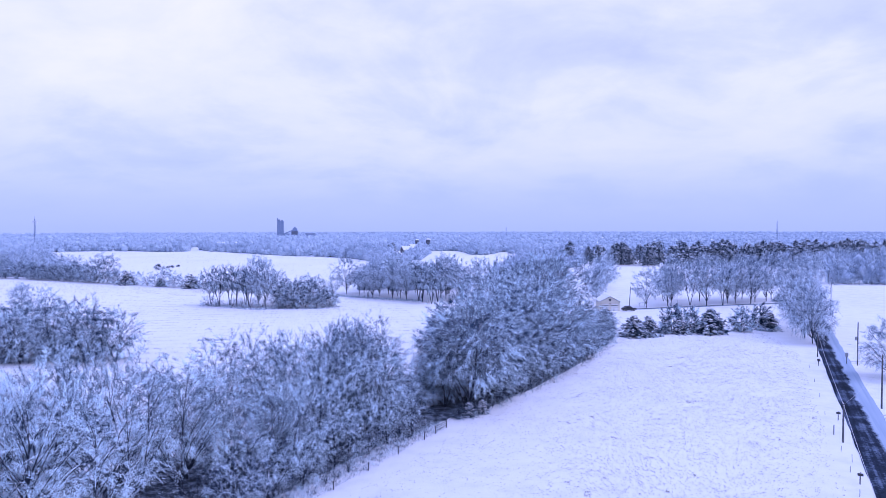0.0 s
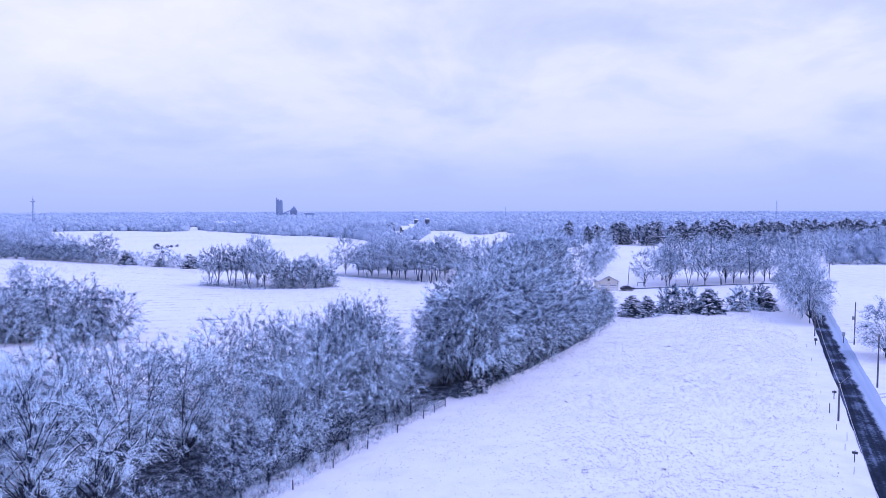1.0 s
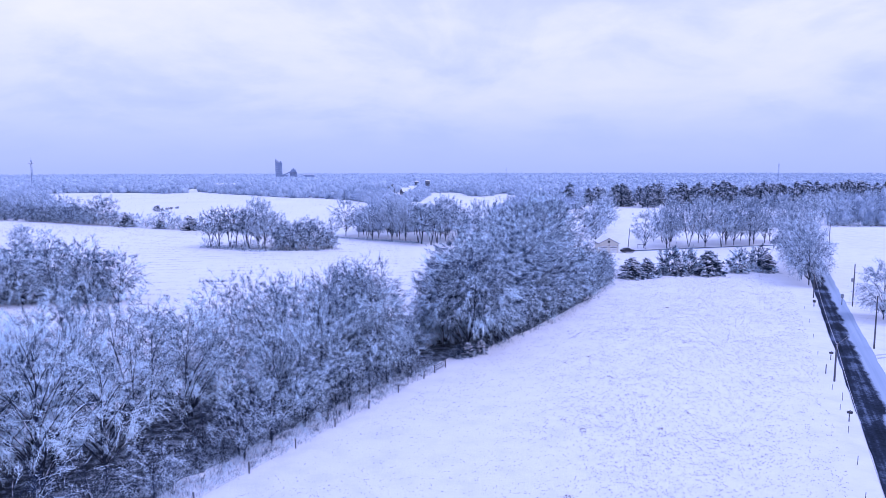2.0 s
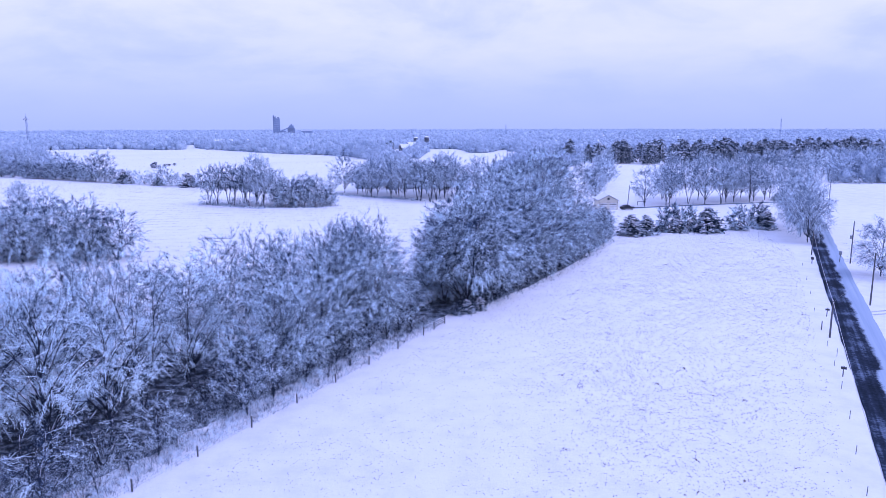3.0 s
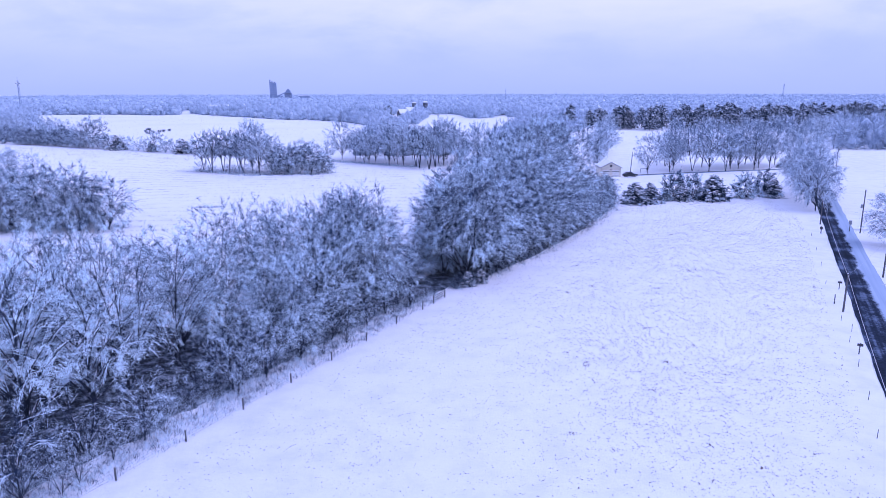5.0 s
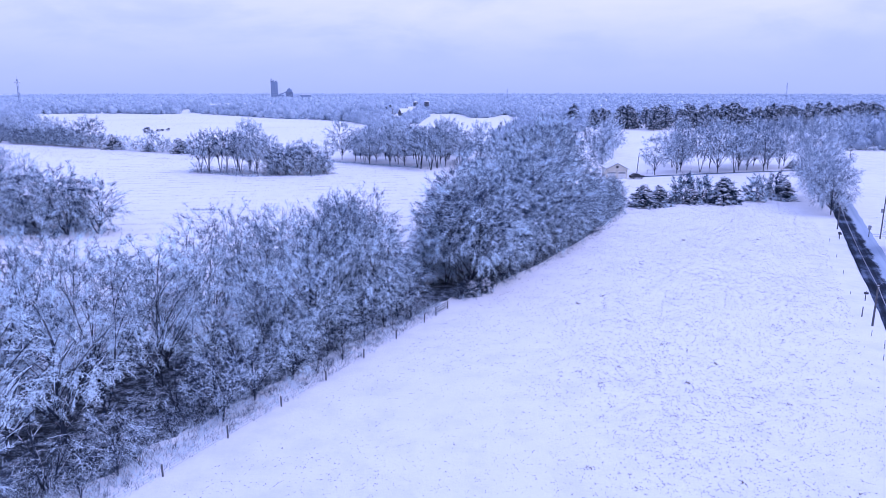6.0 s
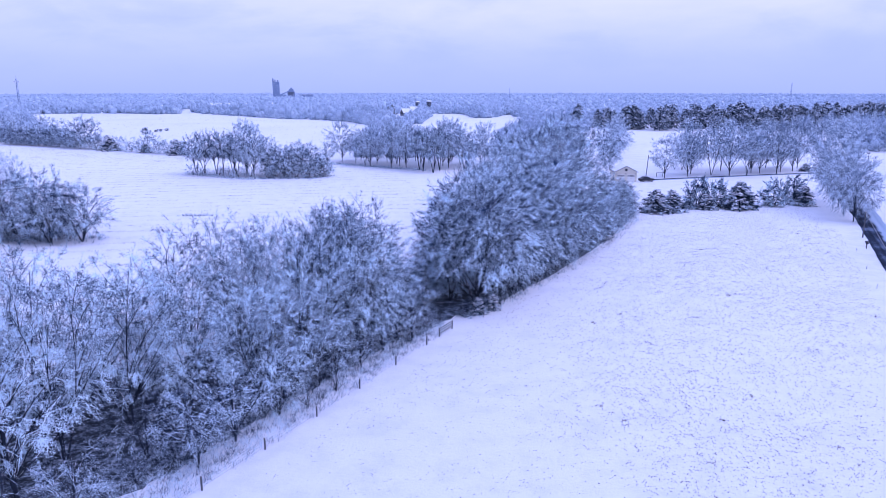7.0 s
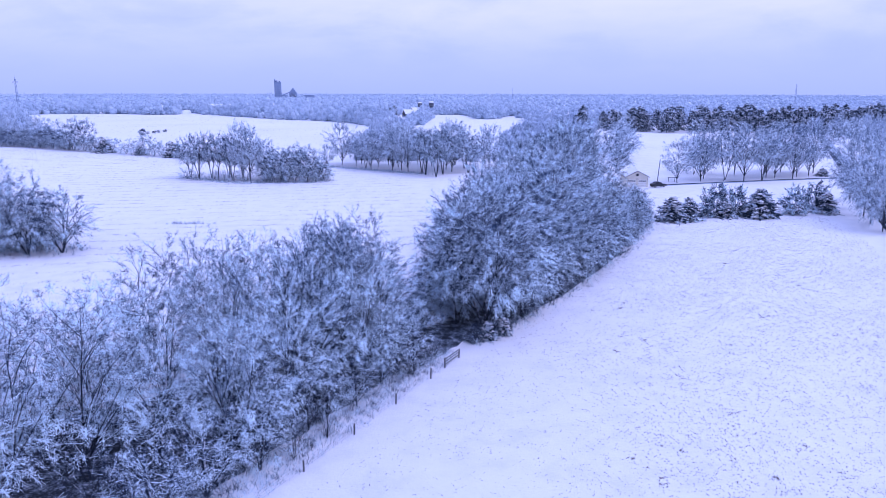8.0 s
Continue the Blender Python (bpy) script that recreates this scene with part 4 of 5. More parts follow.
def crowns(name, places, lumps, shards, label, seed):
    """Far woods: each crown a cluster of uneven clumps with sprays standing out of it. places: x, y, height, half width."""
    g = np.random.default_rng(seed)
    lv, lf = lump_shape()
    verts, faces, a, b, ra, fl, count = [], [], [], [], [], [], 0
    for x, y, h, wd in places:
        span = np.array([wd, wd, h * 0.54])
        mid = np.array([x, y, ground_at(x, y) + h * 0.44])
        for k in range(lumps):
            d = g.normal(0, 1, 3)
            d[2] = abs(d[2]) * 0.9 - 0.2
            d /= np.linalg.norm(d)
            c = mid + d * span * 0.5 if k else mid - np.array([0, 0, h * 0.16])
            size = span * g.uniform(0.38, 0.58, 3) * (1.5 if k == 0 else 1.0)
            verts.append(c + lv * size * g.uniform(0.78, 1.22, (len(lv), 1)))
            faces.append(lf + count)
            count += len(lv)
        if shards:
            u = g.normal(0, 1, (shards, 3))
            u[:, 2] = np.abs(u[:, 2]) - 0.3
            u /= np.linalg.norm(u, axis=1)[:, None]
            o = mid + u * span * g.uniform(0.45, 0.95, (shards, 1)) * (1 + 0.3 * np.sin(u[:, :1] * 5 + x) * np.cos(u[:, 1:2] * 4 + y))
            w = u + g.normal(0, 0.5, (shards, 3)) + np.array([0, 0, 0.5])
            a.append(o)
            b.append(o + w * wd * g.uniform(0.16, 0.34, (shards, 1)))
            ra.append(g.uniform(0.035, 0.075, shards) * wd)
            fl.append(np.cross(w, np.cross(u, w)))
    verts, faces = np.concatenate(verts), np.concatenate(faces).tolist()
    if a:
        a, b = np.concatenate(a), np.concatenate(b)
        sv, sf = blades(a, b, np.concatenate(ra), np.concatenate(fl) + g.normal(0, 0.3, a.shape), g)
        verts, faces = np.concatenate([verts, sv]), faces + [[i + count for i in q] for q in sf]
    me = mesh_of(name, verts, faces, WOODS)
    me.shade_smooth()
    return tagged(new(name, me), label, "woods", kind="stuff")


def far_woods(name, r0, r1, ratio, lumps, shards, gap, slope, label, seed):
    """Woods between two distances, in loose rings, leaving the open fields free."""
    g = np.random.default_rng(seed)
    places = []
    r = r0
    while r < r1:
        step = gap + r * slope
        th = -0.95
        while th < 0.95:
            th += step / r * g.uniform(0.7, 1.3)
            rr = r * (1 + g.uniform(-0.5, 0.5) * (ratio - 1) * 1.6)
            x, y = rr * math.sin(th), rr * math.cos(th)
            if not behind_front(x, y) or any(inside(p, x, y) for p in OPEN):
                continue
            h = g.uniform(8, 15) * (1 - min(r, 4000) / 10000) * (1 + 0.45 * noise.noise((x * 0.004, y * 0.0015, 9.0)))
            places.append((x, y, h, g.uniform(3.2, 5.2) * (1 + min(r, 4000) / 1700 + max(0.0, r - 1900) / 1500)))
        r *= ratio
    return crowns(name, places, lumps, shards, label, seed + 50)


def wood_edge(line, away, label, seed, low=9.0, high=14.0):
    """Trees close together along the line where a field meets the woods, two deep, the second row further off by away."""
    g = np.random.default_rng(seed)
    places = []
    for (x0, y0), (x1, y1) in zip(line, line[1:]):
        n = max(1, int(math.hypot(x1 - x0, y1 - y0) / 5.5))
        for k in range(n):
            f = (k + g.uniform(0.2, 0.8)) / n
            for row in (0, 1):
                h = g.uniform(low * 0.6, high) * (0.8 + 0.35 * row) * (1 + 0.3 * noise.noise((k * 0.3, x0 * 0.1, 2.0)))
                places.append((x0 + (x1 - x0) * f + row * away[0] + g.normal(0, 2.5), y0 + (y1 - y0) * f + row * away[1] + g.normal(0, 2.5), h, g.uniform(3.4, 6.8)))
    return crowns("far_woods", places, 4, 90, label, seed + 70)


far_woods("far_woods", 345, 540, 1.035, 4, 230, 7.0, 0.0, "haze-toned frosted leafless woods behind the hedges", 4)
far_woods("far_woods", 540, 760, 1.035, 3, 110, 7.0, 0.0, "haze-toned frosted leafless woods and hedges beyond the fields", 5)
far_woods("far_woods", 760, 1900, 1.047, 2, 26, 6.5, 0.006, "haze-toned frosted leafless woods towards the horizon", 6)
far_woods("far_woods", 1900, 4950, 1.042, 2, 8, 8.0, 0.005, "haze-toned frosted woods along the horizon", 8)


wood_edge([(-240, 470), (-385, 756), (-486, 925), (-480, 950), (-450, 985), (-390, 995), (-313, 950), (-300, 958)], (-3, 9), "haze-toned frosted woods along the far field's back edge", 61)
wood_edge([(-300, 958), (-375, 1180), (-330, 1200), (-289, 1023), (-233, 929), (-181, 868), (-130, 798), (-77, 762), (-25, 675), (-14, 620)], (6, 8), "haze-toned frosted woods along the far field's back edge", 62)
wood_edge([(14, 660), (24, 770), (33, 934), (71, 953), (85, 930)], (-4, 10), "haze-toned frosted woods round the further field", 63, 8.0, 12.0)
wood_edge([(85, 930), (86, 812), (94, 802), (104, 830), (120, 887), (155, 916), (143, 800), (137, 738), (130, 680)], (6, 7), "haze-toned frosted woods round the further field", 64, 8.0, 12.0)


def tufts(name, places, blades, tall, mat, label, category, seed, wide=0.25, thick=0.02, lay=0.6):
    """Small plants: each a few stems, leaning at random."""
    g = np.random.default_rng(seed)
    a, b, r = [], [], []
    for x, y in places:
        z = ground_at(x, y)
        k = g.uniform(0.5, 1.4)
        for _ in range(blades):
            o = np.array([x + g.normal(0, wide * 0.4), y + g.normal(0, wide * 0.4), z - 0.02])
            d = unit(np.array([g.normal(0, lay), g.normal(0, lay), 1.0]))
            a.append(o), b.append(o + d * tall * k * g.uniform(0.5, 1.2)), r.append(thick * g.uniform(0.7, 1.4))
    ob = new(name, mesh_of(name, *tubes(a, b, r, np.zeros(len(a)), 3), mat))
    return tagged(ob, label, category, kind="stuff")


def strewn(n, poly, seed, clump=0.0, fray=0.0):
    g = random.Random(seed)
    xs, ys = [p[0] for p in poly], [p[1] for p in poly]
    out = []
    while len(out) < n:
        x, y = g.uniform(min(xs), max(xs)), g.uniform(min(ys), max(ys))
        if inside(poly, x, y) and noise.noise((x * 0.09, y * 0.09, 5.0)) + g.uniform(-0.6, 0.6) > clump:
            x, y = x + g.gauss(0, fray), y + g.gauss(0, fray)
            if not fray or inside(PASTURE, x, y):
                out.append((x, y))
    return out


PASTURE = [(-24, 50), (10, 106), (58, 178), (62, 190), (108, 196), (100, 166), (41, 55), (25, 30), (-20, 30)]
OPEN_PASTURE = [(12, 52), (22, 104), (58, 170), (64, 186), (107, 194), (98, 163), (43, 62), (28, 38), (5, 34)]
tufts("grass_tufts", strewn(16000, OPEN_PASTURE, 21, -0.15, 4.5), 2, 0.13, STRAW, "dead grass tufts poking through the pasture snow", "grass", 31, 0.2, 0.042, 1.1)
tufts("grass_tufts", strewn(12000, PASTURE, 25, -0.15), 2, 0.11, STRAW, "sparse dead grass poking through the pasture snow", "grass", 41, 0.2, 0.036, 1.1)
tufts("grass_tufts", strewn(90, OPEN_PASTURE, 24, -0.2, 4.0), 8, 0.24, STRAW, "larger clumps of dead grass standing in the pasture snow", "grass", 40, 0.5, 0.05, 0.9)
LEFT_FIELD = [(-30, 110), (-2, 122), (14, 165), (0, 285), (-30, 312), (-100, 352), (-230, 430), (-260, 300), (-110, 120)]
rows = [(x, 6.5 * round((y - 0.12 * x) / 6.5) + 0.12 * x + random.Random(int(x * 97)).gauss(0, 0.35)) for x, y in strewn(15000, LEFT_FIELD, 22, 0.0)]
tufts("stubble", rows, 3, 0.14, STRAW, "rows of crop stubble showing through the snow", "stubble", 32, 0.7, 0.06, 1.2)
FAR_FIELD = [(-400, 900), (-300, 920), (-130, 800), (-40, 640), (-30, 380), (-150, 420), (-220, 500)]
rows = [(x, 22 * round((y + 0.15 * x) / 22) - 0.15 * x + random.Random(int(x * 91)).gauss(0, 0.6)) for x, y in strewn(1500, FAR_FIELD, 23, 0.1)]
tufts("stubble", rows, 2, 0.22, STRAW, "rows of crop stubble on the far field", "stubble", 33, 1.6, 0.08, 1.0)
tufts("weeds", [(-51.1 + random.Random(i).gauss(0, 2.6), 193.3 + random.Random(i + 500).gauss(0, 0.4)) for i in range(50)], 4, 0.8, BRUSH, "dead weeds standing in a line in the field", "weeds", 34, 0.6, 0.04, 0.4)
edge = []
for i in range(2200):
    g = random.Random(900 + i)
    edge.append(along(g.uniform(-16, 66), 0.3 + abs(g.gauss(0, 3.2))))
tufts("undergrowth", edge, 4, 0.7, BRUSH, "snow-dusted weeds and brambles along the fence", "weeds", 35, 0.5, 0.018, 0.7)
edge = []
for i in range(3000):
    g = random.Random(12000 + i)
    edge.append(along(g.uniform(-16, 66), 1.6 + abs(g.gauss(0, 4.5))))
tufts("undergrowth", edge, 4, 0.95, BRUSH, "tangled brush with dabs of snow under the hedgerow", "weeds", 39, 0.8, 0.02, 0.8)
edge = []
for i in range(700):
    g = random.Random(4000 + i)
    k = g.randrange(len(WOOD_EDGE) - 1)
    p = Vector(WOOD_EDGE[k]).lerp(Vector(WOOD_EDGE[k + 1]), g.random()) + Vector((0.84, -0.54)) * g.gauss(0, 0.8)
    edge.append((p.x, p.y))
tufts("undergrowth", edge, 4, 0.6, BRUSH, "snow-dusted weeds along the wood's edge", "weeds", 36, 0.5, 0.03, 0.7)
edge = [(-80 + 54 * (i / 400) + random.Random(i).gauss(0, 1.5), 286 - 17 * min(1, i / 160) + 6 * max(0, i - 340) / 60 + random.Random(i + 7000).gauss(0, 1.6)) for i in range(400)]
edge += [(-32 + 42 * (i / 300) + random.Random(i).gauss(0, 1.0), 320 - 28 * i / 300 + random.Random(i + 8000).gauss(0, 1.5)) for i in range(300)]
tufts("undergrowth", edge, 4, 1.0, BRUSH, "dark weeds and brush under the copse and field edge", "weeds", 37, 0.9, 0.06, 0.6)
edge = [(-108 + 44 * (i / 300) + random.Random(i).gauss(0, 2), 166 + random.Random(i + 8100).gauss(0, 2.5)) for i in range(300)]
tufts("undergrowth", edge, 4, 1.1, BRUSH, "dark brush under the field clump", "weeds", 38, 0.9, 0.05, 0.6)

# ---- fence ----


def wire_fence():
    fence = thing("wire_fence", "wire field fence on short weathered wooden posts", "fence")
    spots = [6.5 + 7.3 * k for k in range(-4, 8)] + [61.0, 64.5]
    g = random.Random(5)
    tops = []
    for s in spots:
        x, y = along(s, 0.0)
        z = ground_at(x, y)
        lean = g.uniform(-0.05, 0.05), g.uniform(-0.05, 0.05)
        h = g.uniform(1.15, 1.35)
        bm = rods(((x, y, z - 0.3), (x + lean[0], y + lean[1], z + h), 0.085, 0.075), sides=8)
        part("post", bm, TIMBER, fence)
        part("snow_cap", rods(((x + lean[0], y + lean[1], z + h - 0.01), (x + lean[0], y + lean[1], z + h + 0.05), 0.09, 0.05), sides=8), ROOF_SNOW, fence)
        tops.append((x, y, z, lean))
    for level in (0.3, 0.55, 0.8, 1.05):
        for (x0, y0, z0, l0), (x1, y1, z1, l1) in zip(tops, tops[1:]):
            k = level / 1.2
            bm = bmesh.new()
            rod(bm, (x0 + l0[0] * k, y0 + l0[1] * k, z0 + level), (x1 + l1[0] * k, y1 + l1[1] * k, z1 + level), 0.009, 0.009, 4)
            part("wire_strand", bm, WIRE, fence)
    (x0, y0, z0, _), (x1, y1, z1, _) = tops[-2:]
    for level in (0.45, 0.8, 1.1):
        part("rail", rods(((x0, y0, z0 + level), (x1, y1, z1 + level), 0.05, 0.05)), TIMBER, fence)
    return fence


wire_fence()

# ---- roadside ----


def utility_pole(x, y, height, label, arm=0.0, can=False, lean=0.0, group=""):
    pole = thing("utility_pole", label, "utility pole", (x, y, ground_at(x, y)), ROAD_TURN, group)
    part("shaft", rods(((0, 0, -0.5), (lean, 0, height), 0.15, 0.105), sides=10), TIMBER, pole)
    part("snow_cap", rods(((lean, 0, height), (lean, 0, height + 0.07), 0.12, 0.06)), ROOF_SNOW, pole)
    if arm:
        part("crossarm", boxes((lean - arm, -0.06, height - 0.5, lean + arm, 0.06, height - 0.38), bevel=0.01), TIMBER, pole)
    for dx in ((-arm + 0.1, arm - 0.1) if arm else (0.12,)):
        part("insulator", rods(((lean + dx, 0, height - 0.38), (lean + dx, 0, height - 0.2), 0.05, 0.03)), DOOR_WHITE, pole)
    if can:
        part("transformer", rods(((lean - 0.35, 0, height * 0.58), (lean - 0.35, 0, height * 0.58 + 0.8), 0.24, 0.24), sides=14), STEEL, pole)
        part("bracket", boxes((lean - 0.2, -0.05, height * 0.58 + 0.3, lean - 0.05, 0.05, height * 0.58 + 0.45)), STEEL, pole)
    return pole


PHONE = [(29.9, 34.0), (63.8, 94.0), (100.3, 158.2), (136.8, 222.4)]
for x, y in PHONE:
    utility_pole(x, y, 5.7, "short weathered telephone pole beside the road", 0.0, group="telephone poles")
utility_pole(82.4, 111.5, 9.4, "tall weathered wooden utility pole across the road", 0.0)
utility_pole(103.0, 147.6, 9.8, "tall wooden utility pole with a grey transformer", 0.0, True)
utility_pole(157.0, 240.5, 11.0, "tall wooden utility pole far along the road", 0.6)
utility_pole(90.3, 265.6, 8.0, "leaning wooden utility pole beside the garage", 0.0, lean=0.5)


def cable(label, a, b, sag, r=0.014):
    a, b = Vector(a), Vector(b)
    bm = bmesh.new()
    n = 14
    pts = [a.lerp(b, i / n) - Vector((0, 0, sag * 4 * (i / n) * (1 - i / n))) for i in range(n + 1)]
    for p, q in zip(pts, pts[1:]):
        rod(bm, p, q, r, r, 4)
    me = bpy.data.meshes.new("cable")
    bm.to_mesh(me)
    bm.free()
    me.materials.append(CABLE)
    return tagged(new("cable", me), label, "cable", "roadside cables")


CABLE = plain("cable_sheath", (0.5, 0.5, 0.52), (0.62, 0.62, 0.64), 0.7, 2.0)
for (x0, y0), (x1, y1) in zip(PHONE, PHONE[1:]):
    cable("pale frosted telephone cable between roadside poles", (x0, y0, 5.5), (x1, y1, 5.5), 0.6, 0.03)
cable("thin service wire across the road", (63.8, 94.0, 5.5), (82.4, 111.5, 7.0), 0.3, 0.012)


def mailbox(x, y, turn):
    box_ = thing("mailbox", "dark metal mailbox with snow on top, on a wooden post", "mailbox", (x, y, ground_at(x, y)), turn, "mailboxes")
    part("post", boxes((-0.06, -0.06, -0.3, 0.06, 0.06, 1.05), bevel=0.01), TIMBER, box_)
    bm = bmesh.new()
    box(bm, -0.28, -0.13, 1.05, 0.32, 0.13, 1.22)
    v = bmesh.ops.create_cone(bm, cap_ends=True, segments=16, radius1=0.13, radius2=0.13, depth=0.6)["verts"]
    bmesh.ops.transform(bm, verts=v, matrix=pose(0.02, 0, 1.22, 0, 90, 0))
    part("body", bm, DARK_TRIM, box_)
    part("door", boxes((0.325, -0.12, 1.06, 0.34, 0.12, 1.3), bevel=0.01), STEEL, box_)
    part("flag", boxes((0.0, 0.135, 1.15, 0.04, 0.15, 1.42), (0.0, 0.135, 1.34, 0.14, 0.15, 1.42)), DARK_TRIM, box_)
    return box_


for x, y in [(70.4, 105.1), (55.4, 78.2), (93.9, 147.6), (94.6, 148.8)]:
    mailbox(x, y, ROAD_TURN)


def stake(x, y, h, r):
    g = random.Random(int(x * 10))
    bm = rods(((x, y, ground_at(x, y) - 0.2), (x + g.uniform(-0.06, 0.06), y + g.uniform(-0.06, 0.06), ground_at(x, y) + h), r, r * 0.85), sides=7)
    me = bpy.data.meshes.new("stake")
    bm.to_mesh(me)
    bm.free()
    me.materials.append(TIMBER)
    tagged(new("stake", me), "short weathered stake at the pasture's edge", "stake", "pasture stakes")


stake(64.9, 97.8, 1.5, 0.08)
for x, y, h in [(61.0, 90.2, 0.8), (59.6, 85.8, 1.1), (56.9, 82.2, 0.8), (52.8, 74.5, 0.9), (48.1, 66.0, 1.0), (43.5, 58.2, 0.9), (39.5, 50.9, 0.9), (70.3, 108.4, 0.6), (76.8, 120.1, 0.7), (83.2, 132.0, 0.7), (90.6, 145.7, 0.7)]:
    stake(x, y, h, 0.035)
meter = thing("meter_post", "grey meter box on a short post by the pole", "meter box", (101.6, 149.3, ground_at(101.6, 149.3)), ROAD_TURN)
part("post", boxes((-0.07, -0.07, -0.3, 0.07, 0.07, 2.2)), TIMBER, meter)
part("meter_box", boxes((-0.3, -0.15, 1.7, 0.3, 0.15, 2.6), bevel=0.03), STEEL, meter)

# driveways: packed, rutted snow
RUT = plain("rutted_snow", (0.36, 0.37, 0.40), (0.62, 0.63, 0.66), 0.8, 0.5, relief=0.08)
for i, (x, y, turn, n) in enumerate([(78.5, 106.2, -78.0, 30), (103.5, 151.0, -92.0, 30)]):
    for off in (-0.8, 0.8):
        dx, dy = -math.sin(radians(turn)), math.cos(radians(turn))
        strip("drive_rut", 0.28, 0, n, 0.03, RUT, "rutted snow of a driveway", "drive", (x - dy * off, y + dx * off), turn, 2.0, 0.08)

# ---- farmyard ----


def slab_roof(bm, half, y0, y1, eave, peak, over, thick):
    """Two sloping slabs that meet at the ridge."""
    k = (peak - eave) / half
    for sgn in (-1, 1):
        x1, z1 = sgn * (half + over), eave - over * k
        pts = [(0, peak), (x1, z1), (x1, z1 + thick), (0, peak + thick)]
        a = [bm.verts.new((x, y0, z)) for x, z in pts]
        b = [bm.verts.new((x, y1, z)) for x, z in pts]
        for q in ((0, 1), (1, 2), (2, 3), (3, 0)):
            bm.faces.new((a[q[0]], a[q[1]], b[q[1]], b[q[0]]))
        bm.faces.new(a[::-1])
        bm.faces.new(b)
    bmesh.ops.recalc_face_normals(bm, faces=bm.faces)


def gabled(bm, half, y0, y1, eave, peak):
    pts = [(-half, -0.2), (half, -0.2), (half, eave), (0, peak), (-half, eave)]
    a = [bm.verts.new((x, y0, z)) for x, z in pts]
    b = [bm.verts.new((x, y1, z)) for x, z in pts]
    bm.faces.new(a[::-1]), bm.faces.new(b)
    for i in range(5):
        j = (i + 1) % 5
        bm.faces.new((a[i], a[j], b[j], b[i]))
    bmesh.ops.recalc_face_normals(bm, faces=bm.faces)


def garage():
    g = thing("garage", "cream gabled garage with two doors and a snowy roof", "garage", (78.3, 252.0, ground_at(78.3, 252)), -6.0)
    bm = bmesh.new()
    gabled(bm, 3.7, 0.0, 9.0, 3.5, 5.4)
    part("wall", bm, SIDING, g)
    bm = bmesh.new()
    slab_roof(bm, 3.7, -0.45, 9.4, 3.5, 5.4, 0.4, 0.12)
    part("roof", bm, DARK_TRIM, g, "dark roof edge under snow")
    bm = bmesh.new()
    slab_roof(bm, 3.7, -0.2, 9.15, 3.62, 5.52, 0.2, 0.16)
    part("roof_snow", bm, ROOF_SNOW, g, "thick snow on the roof")
    for x in (-1.75, 1.75):
        door = part("garage_door", boxes((x - 1.35, -0.09, 0.0, x + 1.35, -0.02, 2.55), bevel=0.01), DOOR_WHITE, g, "pale panelled garage door")
        for k in range(4):
            part("pane", boxes((x - 1.2 + 0.62 * k, -0.13, 1.95, x - 0.72 + 0.62 * k, -0.085, 2.3)), GLASS, door)
        for z in (0.62, 1.25, 1.88):
            part("groove", boxes((x - 1.33, -0.1, z, x + 1.33, -0.085, z + 0.03)), DARK_TRIM, door)
    win = part("window", boxes((-0.4, -0.07, 3.75, 0.4, -0.02, 4.55)), DARK_TRIM, g, "small dark gable window")
    part("pane", boxes((-0.3, -0.09, 3.85, 0.3, -0.065, 4.45)), GLASS, win)
    for x in (-0.25, 0.25, -3.3, 3.3):
        part("wall_lamp", boxes((x - 0.08, -0.2, 2.65, x + 0.08, -0.02, 2.95), bevel=0.02), DARK_TRIM, g)
    return g


garage()


def parked_car(x, y, turn):
    car = thing("parked_car", "dark parked car with snow on its bonnet beside the garage", "car", (x, y, ground_at(x, y)), turn)
    car.matrix_world = car.matrix_world @ Matrix.Diagonal((1.15, 1.1, 1.25, 1))
    bm = bmesh.new()
    side = [(-2.3, 0.35), (2.3, 0.35), (2.35, 0.7), (2.1, 0.88), (0.95, 0.98), (0.3, 1.45), (-1.0, 1.47), (-1.7, 1.02), (-2.3, 0.95)]
    a = [bm.verts.new((px, -0.88 + (0.14 if pz > 1.2 else 0), pz)) for px, pz in side]
    b = [bm.verts.new((px, 0.88 - (0.14 if pz > 1.2 else 0), pz)) for px, pz in side]
    bm.faces.new(a[::-1]), bm.faces.new(b)
    for i in range(len(side)):
        j = (i + 1) % len(side)
        bm.faces.new((a[i], a[j], b[j], b[i]))
    bmesh.ops.recalc_face_normals(bm, faces=bm.faces)
    bmesh.ops.bevel(bm, geom=bm.edges[:], offset=0.05, segments=2, affect="EDGES")
    part("body", bm, PAINT_DARK, car)
    for sy in (-1, 1):
        part("side_window", boxes((-1.35, 0.76 * sy - 0.02, 1.05, 0.45, 0.76 * sy + 0.06 * sy, 1.36)), GLASS, car)
        for wx in (-1.45, 1.4):
            wheel = part("wheel", rods(((wx, 0.72 * sy, 0.32), (wx, 0.92 * sy, 0.32), 0.32, 0.32), sides=18), RUBBER, car)
            part("rim", rods(((wx, 0.9 * sy, 0.32), (wx, 0.94 * sy, 0.32), 0.2, 0.18), sides=14), STEEL, wheel)
        part("headlight", boxes((2.28, 0.6 * sy - 0.14, 0.62, 2.38, 0.6 * sy + 0.14, 0.76), bevel=0.02), GLASS, car)
        part("tail_light", boxes((-2.36, 0.65 * sy - 0.12, 0.72, -2.27, 0.65 * sy + 0.12, 0.88), bevel=0.02), DARK_TRIM, car)
    part("snow_cover", boxes((1.0, -0.7, 0.93, 2.05, 0.7, 0.99), bevel=0.03), ROOF_SNOW, car, "thin snow on the bonnet")
    return car


